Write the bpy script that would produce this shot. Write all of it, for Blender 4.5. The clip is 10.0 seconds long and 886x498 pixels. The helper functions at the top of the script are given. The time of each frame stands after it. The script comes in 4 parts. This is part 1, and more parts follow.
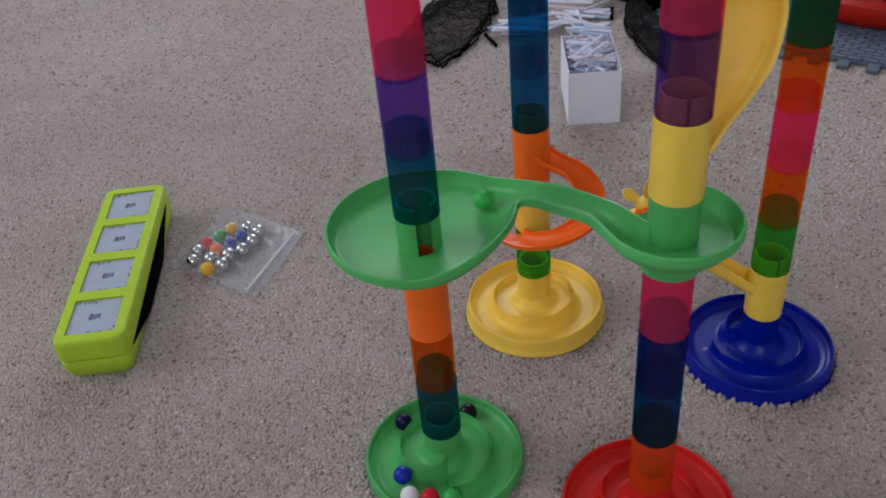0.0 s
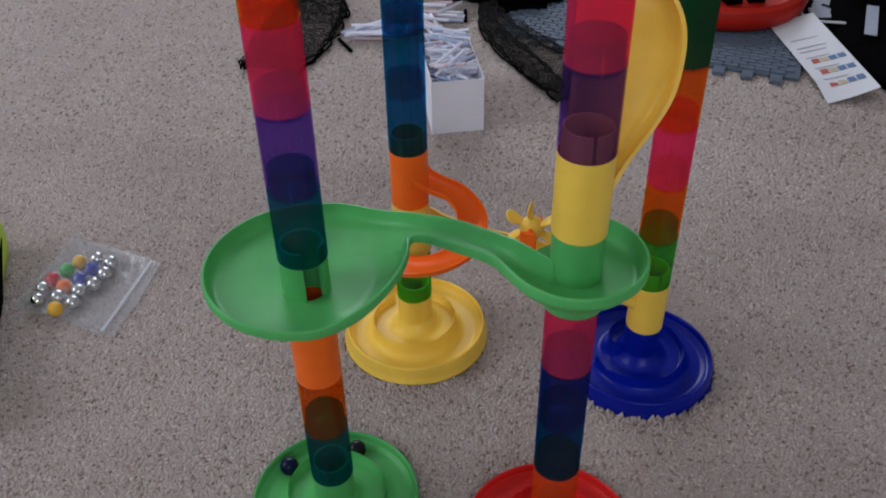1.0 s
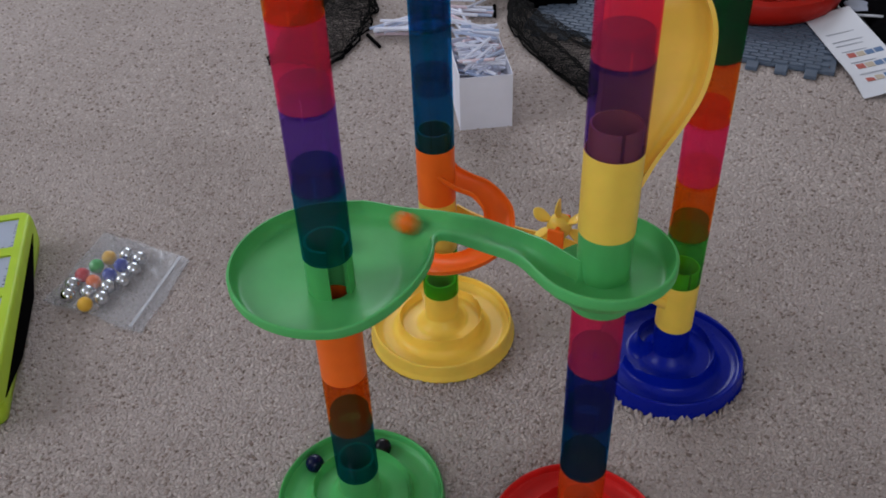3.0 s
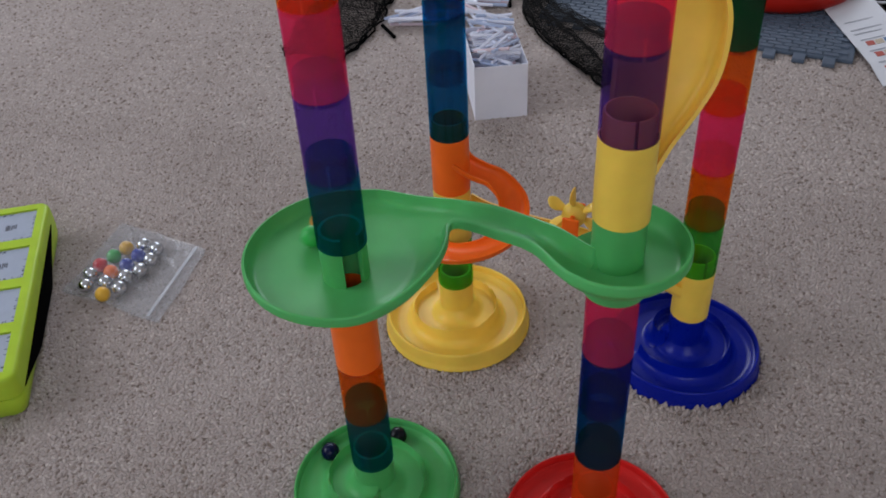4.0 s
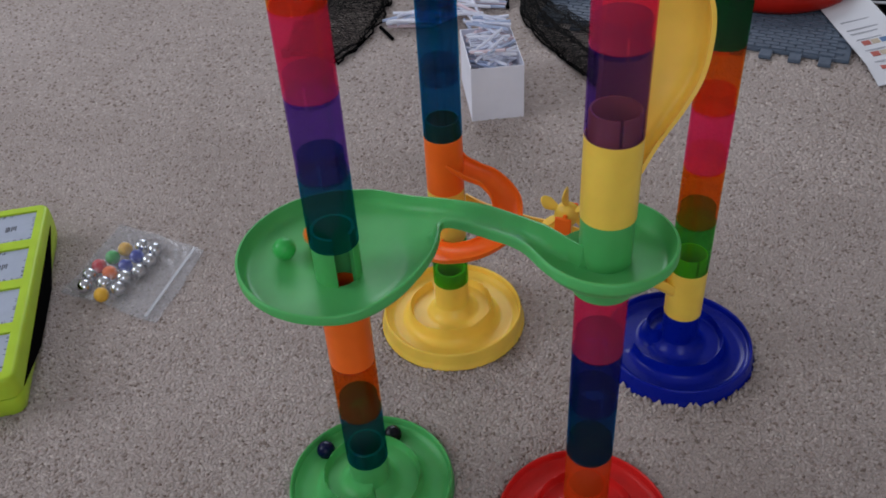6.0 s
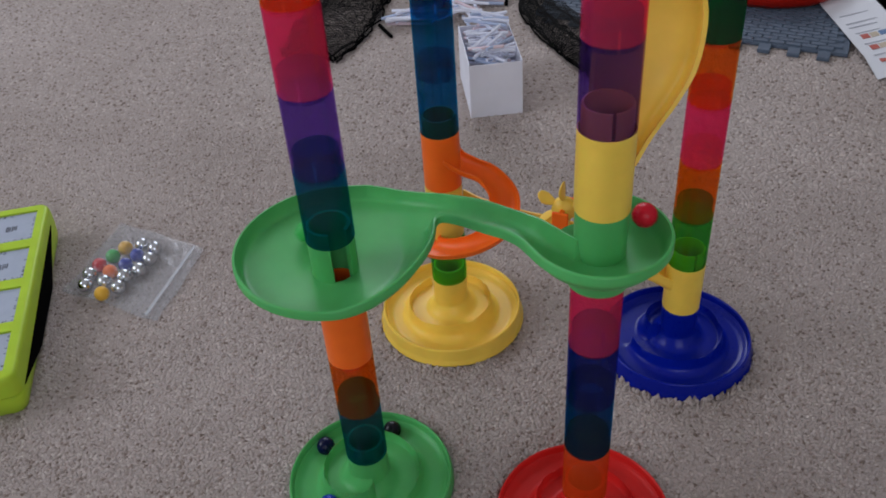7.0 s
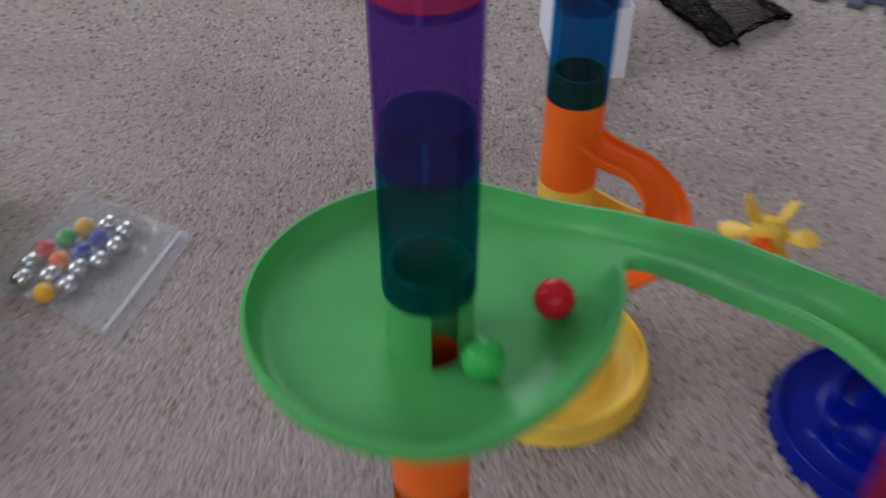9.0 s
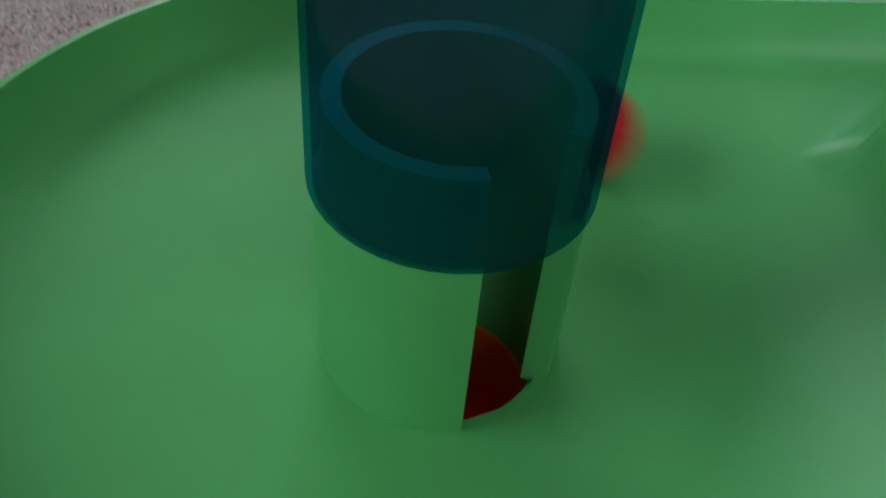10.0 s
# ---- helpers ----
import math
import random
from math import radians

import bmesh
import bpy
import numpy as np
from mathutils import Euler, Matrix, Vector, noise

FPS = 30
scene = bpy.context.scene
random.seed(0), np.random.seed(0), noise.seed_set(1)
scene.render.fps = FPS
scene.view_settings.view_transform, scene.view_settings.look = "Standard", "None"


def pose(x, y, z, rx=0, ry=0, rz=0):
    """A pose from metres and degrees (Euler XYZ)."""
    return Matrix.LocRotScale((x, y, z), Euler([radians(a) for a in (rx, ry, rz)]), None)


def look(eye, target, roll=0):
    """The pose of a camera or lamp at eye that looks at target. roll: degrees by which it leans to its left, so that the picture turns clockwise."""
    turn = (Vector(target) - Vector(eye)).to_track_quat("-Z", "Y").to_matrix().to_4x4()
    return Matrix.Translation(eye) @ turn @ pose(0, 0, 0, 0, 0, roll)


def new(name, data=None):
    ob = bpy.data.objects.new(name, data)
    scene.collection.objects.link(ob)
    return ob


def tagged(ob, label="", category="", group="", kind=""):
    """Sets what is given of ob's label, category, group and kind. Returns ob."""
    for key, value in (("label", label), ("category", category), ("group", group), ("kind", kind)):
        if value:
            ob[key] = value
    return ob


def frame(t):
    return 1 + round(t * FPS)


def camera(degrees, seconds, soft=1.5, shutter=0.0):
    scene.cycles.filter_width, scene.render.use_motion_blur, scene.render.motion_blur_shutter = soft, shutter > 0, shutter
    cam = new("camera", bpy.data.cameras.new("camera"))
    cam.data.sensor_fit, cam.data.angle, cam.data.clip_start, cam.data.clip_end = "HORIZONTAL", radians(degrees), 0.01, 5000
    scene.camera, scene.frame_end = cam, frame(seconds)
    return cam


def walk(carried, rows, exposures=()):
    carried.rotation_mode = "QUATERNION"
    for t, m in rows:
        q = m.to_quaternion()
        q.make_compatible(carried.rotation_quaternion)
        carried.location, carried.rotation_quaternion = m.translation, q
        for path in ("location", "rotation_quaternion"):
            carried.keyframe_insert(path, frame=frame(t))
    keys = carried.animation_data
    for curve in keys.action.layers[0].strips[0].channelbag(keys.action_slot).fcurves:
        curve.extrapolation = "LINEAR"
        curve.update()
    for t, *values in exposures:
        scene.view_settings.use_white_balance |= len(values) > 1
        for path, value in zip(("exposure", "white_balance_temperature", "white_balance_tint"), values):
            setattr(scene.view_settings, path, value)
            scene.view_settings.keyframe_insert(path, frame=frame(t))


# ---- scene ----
CAM_FOV = 51.68
CAMERA_ROWS = [
    (0, 0.2425, -0.4670, 0.6168, 22.39, -36.88, 4.46),
    (0.5, 0.2121, -0.4446, 0.6238, 18.64, -38.65, 3.06),
    (0.6, 0.2046, -0.4405, 0.6265, 16.01, -38.85, 2.12),
    (0.7, 0.1999, -0.4309, 0.6247, 15.04, -39.00, 1.43),
    (0.8, 0.1966, -0.4306, 0.6241, 14.23, -38.67, 0.99),
    (0.9, 0.1986, -0.4295, 0.6229, 13.54, -38.41, 0.84),
    (1, 0.1975, -0.4305, 0.6241, 12.95, -38.02, 0.81),
    (1.5, 0.1988, -0.4263, 0.6249, 13.28, -36.98, 0.96),
    (2, 0.1998, -0.4218, 0.6210, 13.37, -37.88, 1.03),
    (2.5, 0.1981, -0.4229, 0.6227, 14.05, -38.38, 1.43),
    (3, 0.1987, -0.4242, 0.6224, 14.55, -38.30, 1.78),
    (4.5, 0.2008, -0.4275, 0.6203, 15.48, -38.95, 2.62),
    (5, 0.2013, -0.4292, 0.6222, 15.56, -38.91, 2.55),
    (5.5, 0.2052, -0.4290, 0.6231, 15.48, -38.63, 2.56),
    (7, 0.2162, -0.4311, 0.6215, 15.27, -38.73, 3.30),
    (7.5, 0.2139, -0.4285, 0.6203, 15.24, -38.76, 3.21),
    (8, 0.2044, -0.4203, 0.6161, 15.29, -40.22, 2.70),
    (8.5, 0.1960, -0.4156, 0.6166, 15.80, -39.67, 2.37),
    (8.7, 0.1647, -0.3760, 0.5870, 18.46, -40.42, 1.22),
    (8.8, 0.1372, -0.3342, 0.5579, 19.35, -40.18, 0.76),
    (8.9, 0.1050, -0.2752, 0.5152, 18.91, -41.97, -0.00),
    (9, 0.0733, -0.2182, 0.4748, 17.49, -41.06, -0.10),
    (9.1, 0.0494, -0.1698, 0.4391, 17.45, -41.09, -0.88),
    (9.2, 0.0193, -0.1386, 0.4057, 14.25, -41.96, -3.41),
    (9.3, 0.0093, -0.1072, 0.3789, 14.40, -45.27, -2.56),
    (9.4, 0.0110, -0.0929, 0.3559, 14.60, -45.82, -2.28),
    (9.5, 0.0113, -0.0857, 0.3391, 12.21, -45.81, -2.23),
    (9.6, 0.0088, -0.0830, 0.3320, 11.21, -45.95, -3.29),
    (9.8, 0.0059, -0.0782, 0.3215, 9.33, -45.29, -5.44),
    (10, 0.0073, -0.0805, 0.3230, 9.07, -43.72, -3.88),
]
cam = camera(CAM_FOV, 10.0, soft=1.75, shutter=0.45)
walk(cam, [(t, pose(x, y, z, 90 + p, r, w)) for t, x, y, z, w, p, r in CAMERA_ROWS],
     exposures=[(0, 0.0), (8.8, 0.0), (9.4, -0.1), (10.0, -0.12)])

# ---- light: an overcast day through three windows ----
world = bpy.data.worlds.new("sky_world")
scene.world = world
world.use_nodes = True
wn = world.node_tree.nodes
sky = wn.new("ShaderNodeTexSky")
sky.sky_type, sky.sun_disc = "NISHITA", False
sky.sun_elevation, sky.sun_rotation = radians(38), radians(-35)
wn["Background"].inputs["Strength"].default_value = 0.12
world.node_tree.links.new(sky.outputs["Color"], wn["Background"].inputs["Color"])


def window_lamp(name, eye, target, w, h, power, color):
    data = bpy.data.lights.new(name, "AREA")
    data.shape, data.size, data.size_y, data.energy, data.color = "RECTANGLE", w, h, power, color
    ob = new(name, data)
    ob.matrix_world = look(eye, target)
    return ob


window_lamp("window_light_north", (-0.9, 2.52, 1.45), (-0.9, 0, 0.9), 1.7, 1.2, 31.5, (0.81, 0.875, 1.0))
window_lamp("window_light_west", (-2.12, -0.65, 1.45), (0, -0.65, 0.9), 1.5, 1.2, 29.5, (0.865, 0.91, 1.0))
window_lamp("window_light_south", (0.95, -2.12, 1.45), (0.95, 0, 0.9), 1.3, 1.2, 17, (0.865, 0.91, 1.0))


# ---- materials ----
def mat(name):
    m = bpy.data.materials.new(name)
    m.use_nodes = True
    return m, m.node_tree.nodes, m.node_tree.links, m.node_tree.nodes["Principled BSDF"]


def ramp(nodes, stops):
    r = nodes.new("ShaderNodeValToRGB")
    els = r.color_ramp.elements
    while len(els) < len(stops):
        els.new(0.5)
    for e, (p, c) in zip(els, stops):
        e.position, e.color = p, (*c, 1)
    return r


def bump(nodes, links, height, target, strength, distance):
    b = nodes.new("ShaderNodeBump")
    b.inputs["Strength"].default_value, b.inputs["Distance"].default_value = strength, distance
    links.new(height, b.inputs["Height"])
    links.new(b.outputs["Normal"], target.inputs["Normal"])
    return b


def noise_tex(nodes, links, scale, detail=3.0, rough=0.5):
    c = nodes.new("ShaderNodeTexCoord")
    n = nodes.new("ShaderNodeTexNoise")
    n.inputs["Scale"].default_value, n.inputs["Detail"].default_value = scale, detail
    n.inputs["Roughness"].default_value = rough
    links.new(c.outputs["Object"], n.inputs["Vector"])
    return n


def plastic(name, color, rough=0.32, vary=0.12, sub=0.0):
    """Moulded toy plastic: slight mottling, faint scratches in the gloss."""
    m, n, l, p = mat(name)
    a = noise_tex(n, l, 38, 4)
    lo = tuple(c * (1 - vary) for c in color)
    hi = tuple(min(1, c * (1 + vary)) for c in color)
    r = ramp(n, [(0.3, lo), (0.7, hi)])
    l.new(a.outputs["Fac"], r.inputs["Fac"])
    l.new(r.outputs["Color"], p.inputs["Base Color"])
    b = noise_tex(n, l, 260, 5, 0.65)
    rr = n.new("ShaderNodeMapRange")
    rr.inputs["To Min"].default_value, rr.inputs["To Max"].default_value = rough - 0.07, rough + 0.1
    l.new(b.outputs["Fac"], rr.inputs["Value"])
    l.new(rr.outputs["Result"], p.inputs["Roughness"])
    bump(n, l, b.outputs["Fac"], p, 0.05, 0.0004)
    if sub:
        p.inputs["Subsurface Weight"].default_value = sub
        p.inputs["Subsurface Scale"].default_value = 0.003
    p.inputs["IOR"].default_value = 1.46
    p.inputs["Specular IOR Level"].default_value = 0.22
    return m


def tinted(name, tint, body, opaque, rough=0.14, relief=0.03, gloss=0.03):
    """Clear coloured plastic: light passes through tinted, a little scatters in the wall, and the skin is glossy."""
    m, n, l, p = mat(name)
    p.inputs["Base Color"].default_value = (*body, 1)
    p.inputs["Roughness"].default_value = 0.5
    p.inputs["Specular IOR Level"].default_value = 0.0
    t = n.new("ShaderNodeBsdfTransparent")
    t.inputs["Color"].default_value = (*tint, 1)
    mix = n.new("ShaderNodeMixShader")
    mix.inputs["Fac"].default_value = opaque
    l.new(t.outputs["BSDF"], mix.inputs[1])
    l.new(p.outputs["BSDF"], mix.inputs[2])
    g = n.new("ShaderNodeBsdfGlossy")
    g.inputs["Roughness"].default_value = rough
    b = noise_tex(n, l, 60, 3)
    bump(n, l, b.outputs["Fac"], g, relief, 0.0006)
    gl = n.new("ShaderNodeMixShader")
    gl.inputs["Fac"].default_value = gloss
    l.new(mix.outputs["Shader"], gl.inputs[1])
    l.new(g.outputs["BSDF"], gl.inputs[2])
    l.new(gl.outputs["Shader"], n["Material Output"].inputs["Surface"])
    return m


M_GREEN = plastic("green_plastic", (0.085, 0.40, 0.115), 0.33, 0.06, 0.15)
M_YELLOW = plastic("yellow_plastic", (0.88, 0.58, 0.085), 0.33, 0.06, 0.15)
M_ORANGE = plastic("orange_plastic", (0.96, 0.155, 0.014), 0.33, 0.06, 0.15)
M_BLUE = plastic("blue_plastic", (0.001, 0.010, 0.27), 0.28, 0.08)
M_RED = plastic("red_plastic", (0.62, 0.020, 0.018), 0.30, 0.06, 0.1)
M_TRAY_RED = plastic("scarlet_plastic", (0.38, 0.011, 0.005), 0.34, 0.08)
T_PURPLE = tinted("purple_clear", (0.65, 0.50, 0.85), (0.055, 0.012, 0.20), 0.065)
T_PINK = tinted("pink_clear", (0.985, 0.42, 0.64), (0.88, 0.06, 0.19), 0.16)
T_TEAL = tinted("teal_clear", (0.115, 0.59, 0.74), (0.002, 0.10, 0.13), 0.08)
T_BLUE = tinted("dark_blue_clear", (0.11, 0.49, 0.73), (0.002, 0.045, 0.13), 0.10)
T_SEA = tinted("sea_blue_clear", (0.10, 0.59, 0.775), (0.002, 0.075, 0.16), 0.06)
T_NAVY = tinted("navy_clear", (0.27, 0.38, 0.76), (0.006, 0.014, 0.13), 0.09)
T_ORANGE = tinted("orange_clear", (0.98, 0.60, 0.20), (0.90, 0.20, 0.015), 0.04)
T_MILKY = tinted("milky_orange_clear", (0.98, 0.52, 0.20), (0.80, 0.11, 0.02), 0.32)
T_GREEN = tinted("green_clear", (0.46, 0.84, 0.44), (0.02, 0.20, 0.05), 0.07)
T_DKGREEN = tinted("dark_green_clear", (0.22, 0.64, 0.38), (0.004, 0.12, 0.04), 0.15)


def carpet_material(name, island):
    m, n, l, p = mat(name)
    base = [(0.0, (0.21, 0.16, 0.135)), (0.07, (0.31, 0.245, 0.215)), (0.14, (0.435, 0.367, 0.340)), (0.85, (0.495, 0.425, 0.40)), (1.0, (0.605, 0.53, 0.492))]
    r = ramp(n, base)
    big = noise_tex(n, l, 5, 4)
    if island:
        g = n.new("ShaderNodeNewGeometry")
        l.new(g.outputs["Random Per Island"], r.inputs["Fac"])
    else:
        f = noise_tex(n, l, 260, 4, 0.7)
        l.new(f.outputs["Fac"], r.inputs["Fac"])
    mixc = n.new("ShaderNodeMix")
    mixc.data_type, mixc.blend_type = "RGBA", "MULTIPLY"
    mixc.inputs["Factor"].default_value = 1.0
    r2 = ramp(n, [(0.3, (0.86, 0.85, 0.84)), (0.7, (1.0, 1.0, 1.0))])
    l.new(big.outputs["Fac"], r2.inputs["Fac"])
    l.new(r.outputs["Color"], mixc.inputs["A"])
    l.new(r2.outputs["Color"], mixc.inputs["B"])
    l.new(mixc.outputs["Result"], p.inputs["Base Color"])
    p.inputs["Roughness"].default_value = 0.95
    p.inputs["Specular IOR Level"].default_value = 0.1
    p.inputs["Sheen Weight"].default_value = 0.15
    if not island:
        c = noise_tex(n, l, 420, 3, 0.7)
        bump(n, l, c.outputs["Fac"], p, 0.9, 0.004)
    return m


M_CARPET = carpet_material("carpet_backing", False)
M_TUFT = carpet_material("carpet_tufts", True)


def plain(name, color, rough=0.6, metal=0.0, vary=0.08, scale=30, bumps=0.0, bump_d=0.002, spec=0.4):
    m, n, l, p = mat(name)
    a = noise_tex(n, l, scale, 5, 0.6)
    r = ramp(n, [(0.3, tuple(c * (1 - vary) for c in color)), (0.7, tuple(min(1, c * (1 + vary)) for c in color))])
    l.new(a.outputs["Fac"], r.inputs["Fac"])
    l.new(r.outputs["Color"], p.inputs["Base Color"])
    p.inputs["Roughness"].default_value, p.inputs["Metallic"].default_value = rough, metal
    p.inputs["Specular IOR Level"].default_value = spec
    if bumps:
        b = noise_tex(n, l, scale * 6, 4, 0.6)
        bump(n, l, b.outputs["Fac"], p, bumps, bump_d)
    return m


M_WALL = plain("wall_paint", (0.50, 0.475, 0.44), 0.85, vary=0.03, scale=3, bumps=0.15)
M_CEIL = plain("ceiling_paint", (0.64, 0.63, 0.61), 0.9, vary=0.02, scale=3, bumps=0.1)
M_FRAME = plain("window_frame_paint", (0.78, 0.78, 0.76), 0.4, vary=0.02)
M_LIME = plastic("lime_plastic", (0.42, 0.595, 0.04), 0.38, 0.05, 0.1)
M_SCREEN = plain("grey_screen", (0.38, 0.42, 0.52), 0.25, vary=0.05, scale=60)
M_INK = plain("dark_ink", (0.05, 0.05, 0.06), 0.7)
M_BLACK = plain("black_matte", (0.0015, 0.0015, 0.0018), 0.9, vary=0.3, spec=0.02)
M_CARD = plain("white_card", (0.85, 0.86, 0.96), 0.7, vary=0.04, scale=20, bumps=0.1)
M_STICK_W = plain("white_stick", (0.80, 0.82, 0.94), 0.45, vary=0.05)
M_STICK_P = plain("pink_stick", (0.70, 0.56, 0.62), 0.45, vary=0.05)
M_STICK_B = plain("pale_blue_stick", (0.46, 0.54, 0.74), 0.45, vary=0.05)
M_MAT = plain("blue_grey_mat", (0.092, 0.120, 0.168), 0.65, vary=0.12, scale=40, bumps=0.3)
M_PAPER = plain("white_paper", (0.66, 0.67, 0.72), 0.55, vary=0.03, scale=12)
M_STEEL = plain("steel_marble", (0.62, 0.63, 0.66), 0.12, metal=1.0, vary=0.1, scale=200)
M_M = {
    "green": plastic("green_marble", (0.05, 0.42, 0.09), 0.25, 0.05),
    "orange": plastic("orange_marble", (0.88, 0.165, 0.015), 0.25, 0.05),
    "red": plastic("red_marble", (0.60, 0.012, 0.03), 0.25, 0.05),
    "blue": plastic("blue_marble", (0.006, 0.028, 0.32), 0.25, 0.05),
    "white": plastic("white_marble", (0.72, 0.72, 0.74), 0.25, 0.04),
    "yellow": plastic("yellow_marble", (0.78, 0.44, 0.06), 0.3, 0.05),
    "navy": plastic("navy_marble", (0.003, 0.006, 0.035), 0.25, 0.05),
    "black": plastic("black_marble", (0.008, 0.008, 0.012), 0.25, 0.05),
}


M_NET = plain("black_net", (0.016, 0.015, 0.015), 0.8, vary=0.3, spec=0.1)
M_FILM = tinted("clear_bag_film", (0.97, 0.975, 0.985), (0.70, 0.71, 0.75), 0.115, 0.25, 0.10, 0.05)
M_ZIP = tinted("milky_zip_strip", (0.95, 0.955, 0.965), (0.72, 0.73, 0.77), 0.38, 0.25, 0.10, 0.05)


from mathutils.geometry import delaunay_2d_cdt


# ---- mesh helpers ----
def link(name, mesh, material, parent=None, label="", smooth=True):
    ob = new(name, mesh)
    mesh.materials.append(material)
    if smooth:
        mesh.polygons.foreach_set("use_smooth", [True] * len(mesh.polygons))
    if parent is not None:
        ob.parent = parent
    if label:
        ob["label"] = label
    return ob


def part(name, bm, material, parent, label="", smooth=False):
    mesh = bpy.data.meshes.new(name)
    bm.to_mesh(mesh)
    bm.free()
    return link(name, mesh, material, parent, label, smooth)


def raw(name, verts, faces, material, parent=None, label="", smooth=True):
    mesh = bpy.data.meshes.new(name)
    mesh.from_pydata([tuple(v) for v in verts], [], [tuple(f) for f in faces])
    mesh.update()
    return link(name, mesh, material, parent, label, smooth)


def thing(name, label, category, group="", at=(0, 0, 0), rz=0.0):
    ob = new(name)
    ob.empty_display_size = 0.02
    ob.matrix_world = pose(*at, 0, 0, rz)
    return tagged(ob, label, category, group)


def box_bm(x0, y0, z0, x1, y1, z1, bevel=0.0, seg=2, bm=None):
    bm = bm or bmesh.new()
    m = Matrix.LocRotScale(((x0 + x1) / 2, (y0 + y1) / 2, (z0 + z1) / 2), None, (x1 - x0, y1 - y0, z1 - z0))
    got = bmesh.ops.create_cube(bm, size=1.0, matrix=m)
    if bevel:
        edges = list({e for v in got["verts"] for e in v.link_edges})
        bmesh.ops.bevel(bm, geom=edges, offset=bevel, segments=seg, affect="EDGES", profile=0.5)
    return bm


def lathe(profile, steps=48, a0=0.0, a1=360.0, cx=0.0, cy=0.0):
    """Vertices and faces of a closed or open profile [(r, z)...] swept round the z axis."""
    full = abs(a1 - a0) >= 359.9
    cols = steps if full else steps + 1
    verts, faces = [], []
    n = len(profile)
    for i in range(cols):
        a = radians(a0 + (a1 - a0) * i / steps)
        for r, z in profile:
            verts.append((cx + r * math.cos(a), cy + r * math.sin(a), z))
    for i in range(steps):
        j = (i + 1) % cols
        for k in range(n):
            q = (k + 1) % n
            faces.append((i * n + k, j * n + k, j * n + q, i * n + q))
    if not full:
        faces.append(tuple(range(n - 1, -1, -1)))
        faces.append(tuple(range((cols - 1) * n, cols * n)))
    return verts, faces


def merge(*meshes):
    verts, faces = [], []
    for v, f in meshes:
        k = len(verts)
        verts += v
        faces += [tuple(i + k for i in q) for q in f]
    return verts, faces


def sharp(ob, degrees=40):
    ob.data.set_sharp_from_angle(angle=radians(degrees))
    return ob


def trough(points, width, wall, thick, steps=40):
    """An open gutter of U section swept along a smooth line through points."""
    P = [Vector(p) for p in points]
    line = []
    for i in range(len(P) - 1):
        p0, p1, p2, p3 = P[max(i - 1, 0)], P[i], P[i + 1], P[min(i + 2, len(P) - 1)]
        k = max(2, steps // (len(P) - 1))
        for j in range(k):
            t = j / k
            line.append(0.5 * ((2 * p1) + (p2 - p0) * t + (2 * p0 - 5 * p1 + 4 * p2 - p3) * t * t + (3 * p1 - p0 - 3 * p2 + p3) * t ** 3))
    line.append(P[-1])
    arc = [radians(a) for a in range(180, 361, 18)]
    h = width / 2
    verts, faces = [], []
    sec_n = 0
    for i, c in enumerate(line):
        d = (line[min(i + 1, len(line) - 1)] - line[max(i - 1, 0)]).normalized()
        flat = Vector((d.x, d.y, 0)).normalized() if d.xy.length > 1e-5 else Vector((1, 0, 0))
        side = Vector((flat.y, -flat.x, 0))
        upv = side.cross(d).normalized()
        outer = [(h, wall)] + [(h * math.cos(a), h * 0.72 * math.sin(a)) for a in reversed(arc)] + [(-h, wall)]
        inner = [(-(h - thick), wall)] + [((h - thick) * math.cos(a), (h - thick) * 0.72 * math.sin(a)) for a in arc] + [(h - thick, wall)]
        sec = outer + inner
        sec_n = len(sec)
        for u, w in sec:
            verts.append(c + side * u + upv * w)
    n = sec_n
    for i in range(len(line) - 1):
        for k in range(n):
            q = (k + 1) % n
            faces.append((i * n + k, i * n + q, (i + 1) * n + q, (i + 1) * n + k))
    faces.append(tuple(range(n)))
    faces.append(tuple(range((len(line) - 1) * n + n - 1, (len(line) - 1) * n - 1, -1)))
    return [tuple(v) for v in verts], faces


def fix_normals(ob):
    bm = bmesh.new()
    bm.from_mesh(ob.data)
    bmesh.ops.recalc_face_normals(bm, faces=bm.faces)
    bm.to_mesh(ob.data)
    bm.free()
    return ob


# ---- the room ----
X0, X1, Y0, Y1, ZC = -2.2, 2.2, -2.2, 2.6, 2.4
floor = tagged(part("floor", box_bm(X0 - 0.1, Y0 - 0.1, -0.05, X1 + 0.1, Y1 + 0.1, -0.0004), M_CARPET, None), "beige speckled cut pile carpet floor", "carpet", kind="structure")


def wall_with_window(name, a, b, opening, thick=0.1):
    """A wall from a to b (plan), with one opening (from, to, sill, head) along it."""
    d = Vector((b[0] - a[0], b[1] - a[1], 0))
    L = d.length
    ang = math.degrees(math.atan2(d.y, d.x))
    bm = bmesh.new()
    if opening:
        s0, s1, z0, z1 = opening
        box_bm(0, -thick, 0, s0, 0, ZC, bm=bm)
        box_bm(s1, -thick, 0, L, 0, ZC, bm=bm)
        box_bm(s0, -thick, 0, s1, 0, z0, bm=bm)
        box_bm(s0, -thick, z1, s1, 0, ZC, bm=bm)
    else:
        box_bm(0, -thick, 0, L, 0, ZC, bm=bm)
    ob = part(name, bm, M_WALL, None)
    ob.matrix_world = pose(a[0], a[1], 0, 0, 0, ang)
    return tagged(ob, "plain warm white painted room wall", "wall", kind="structure"), ang


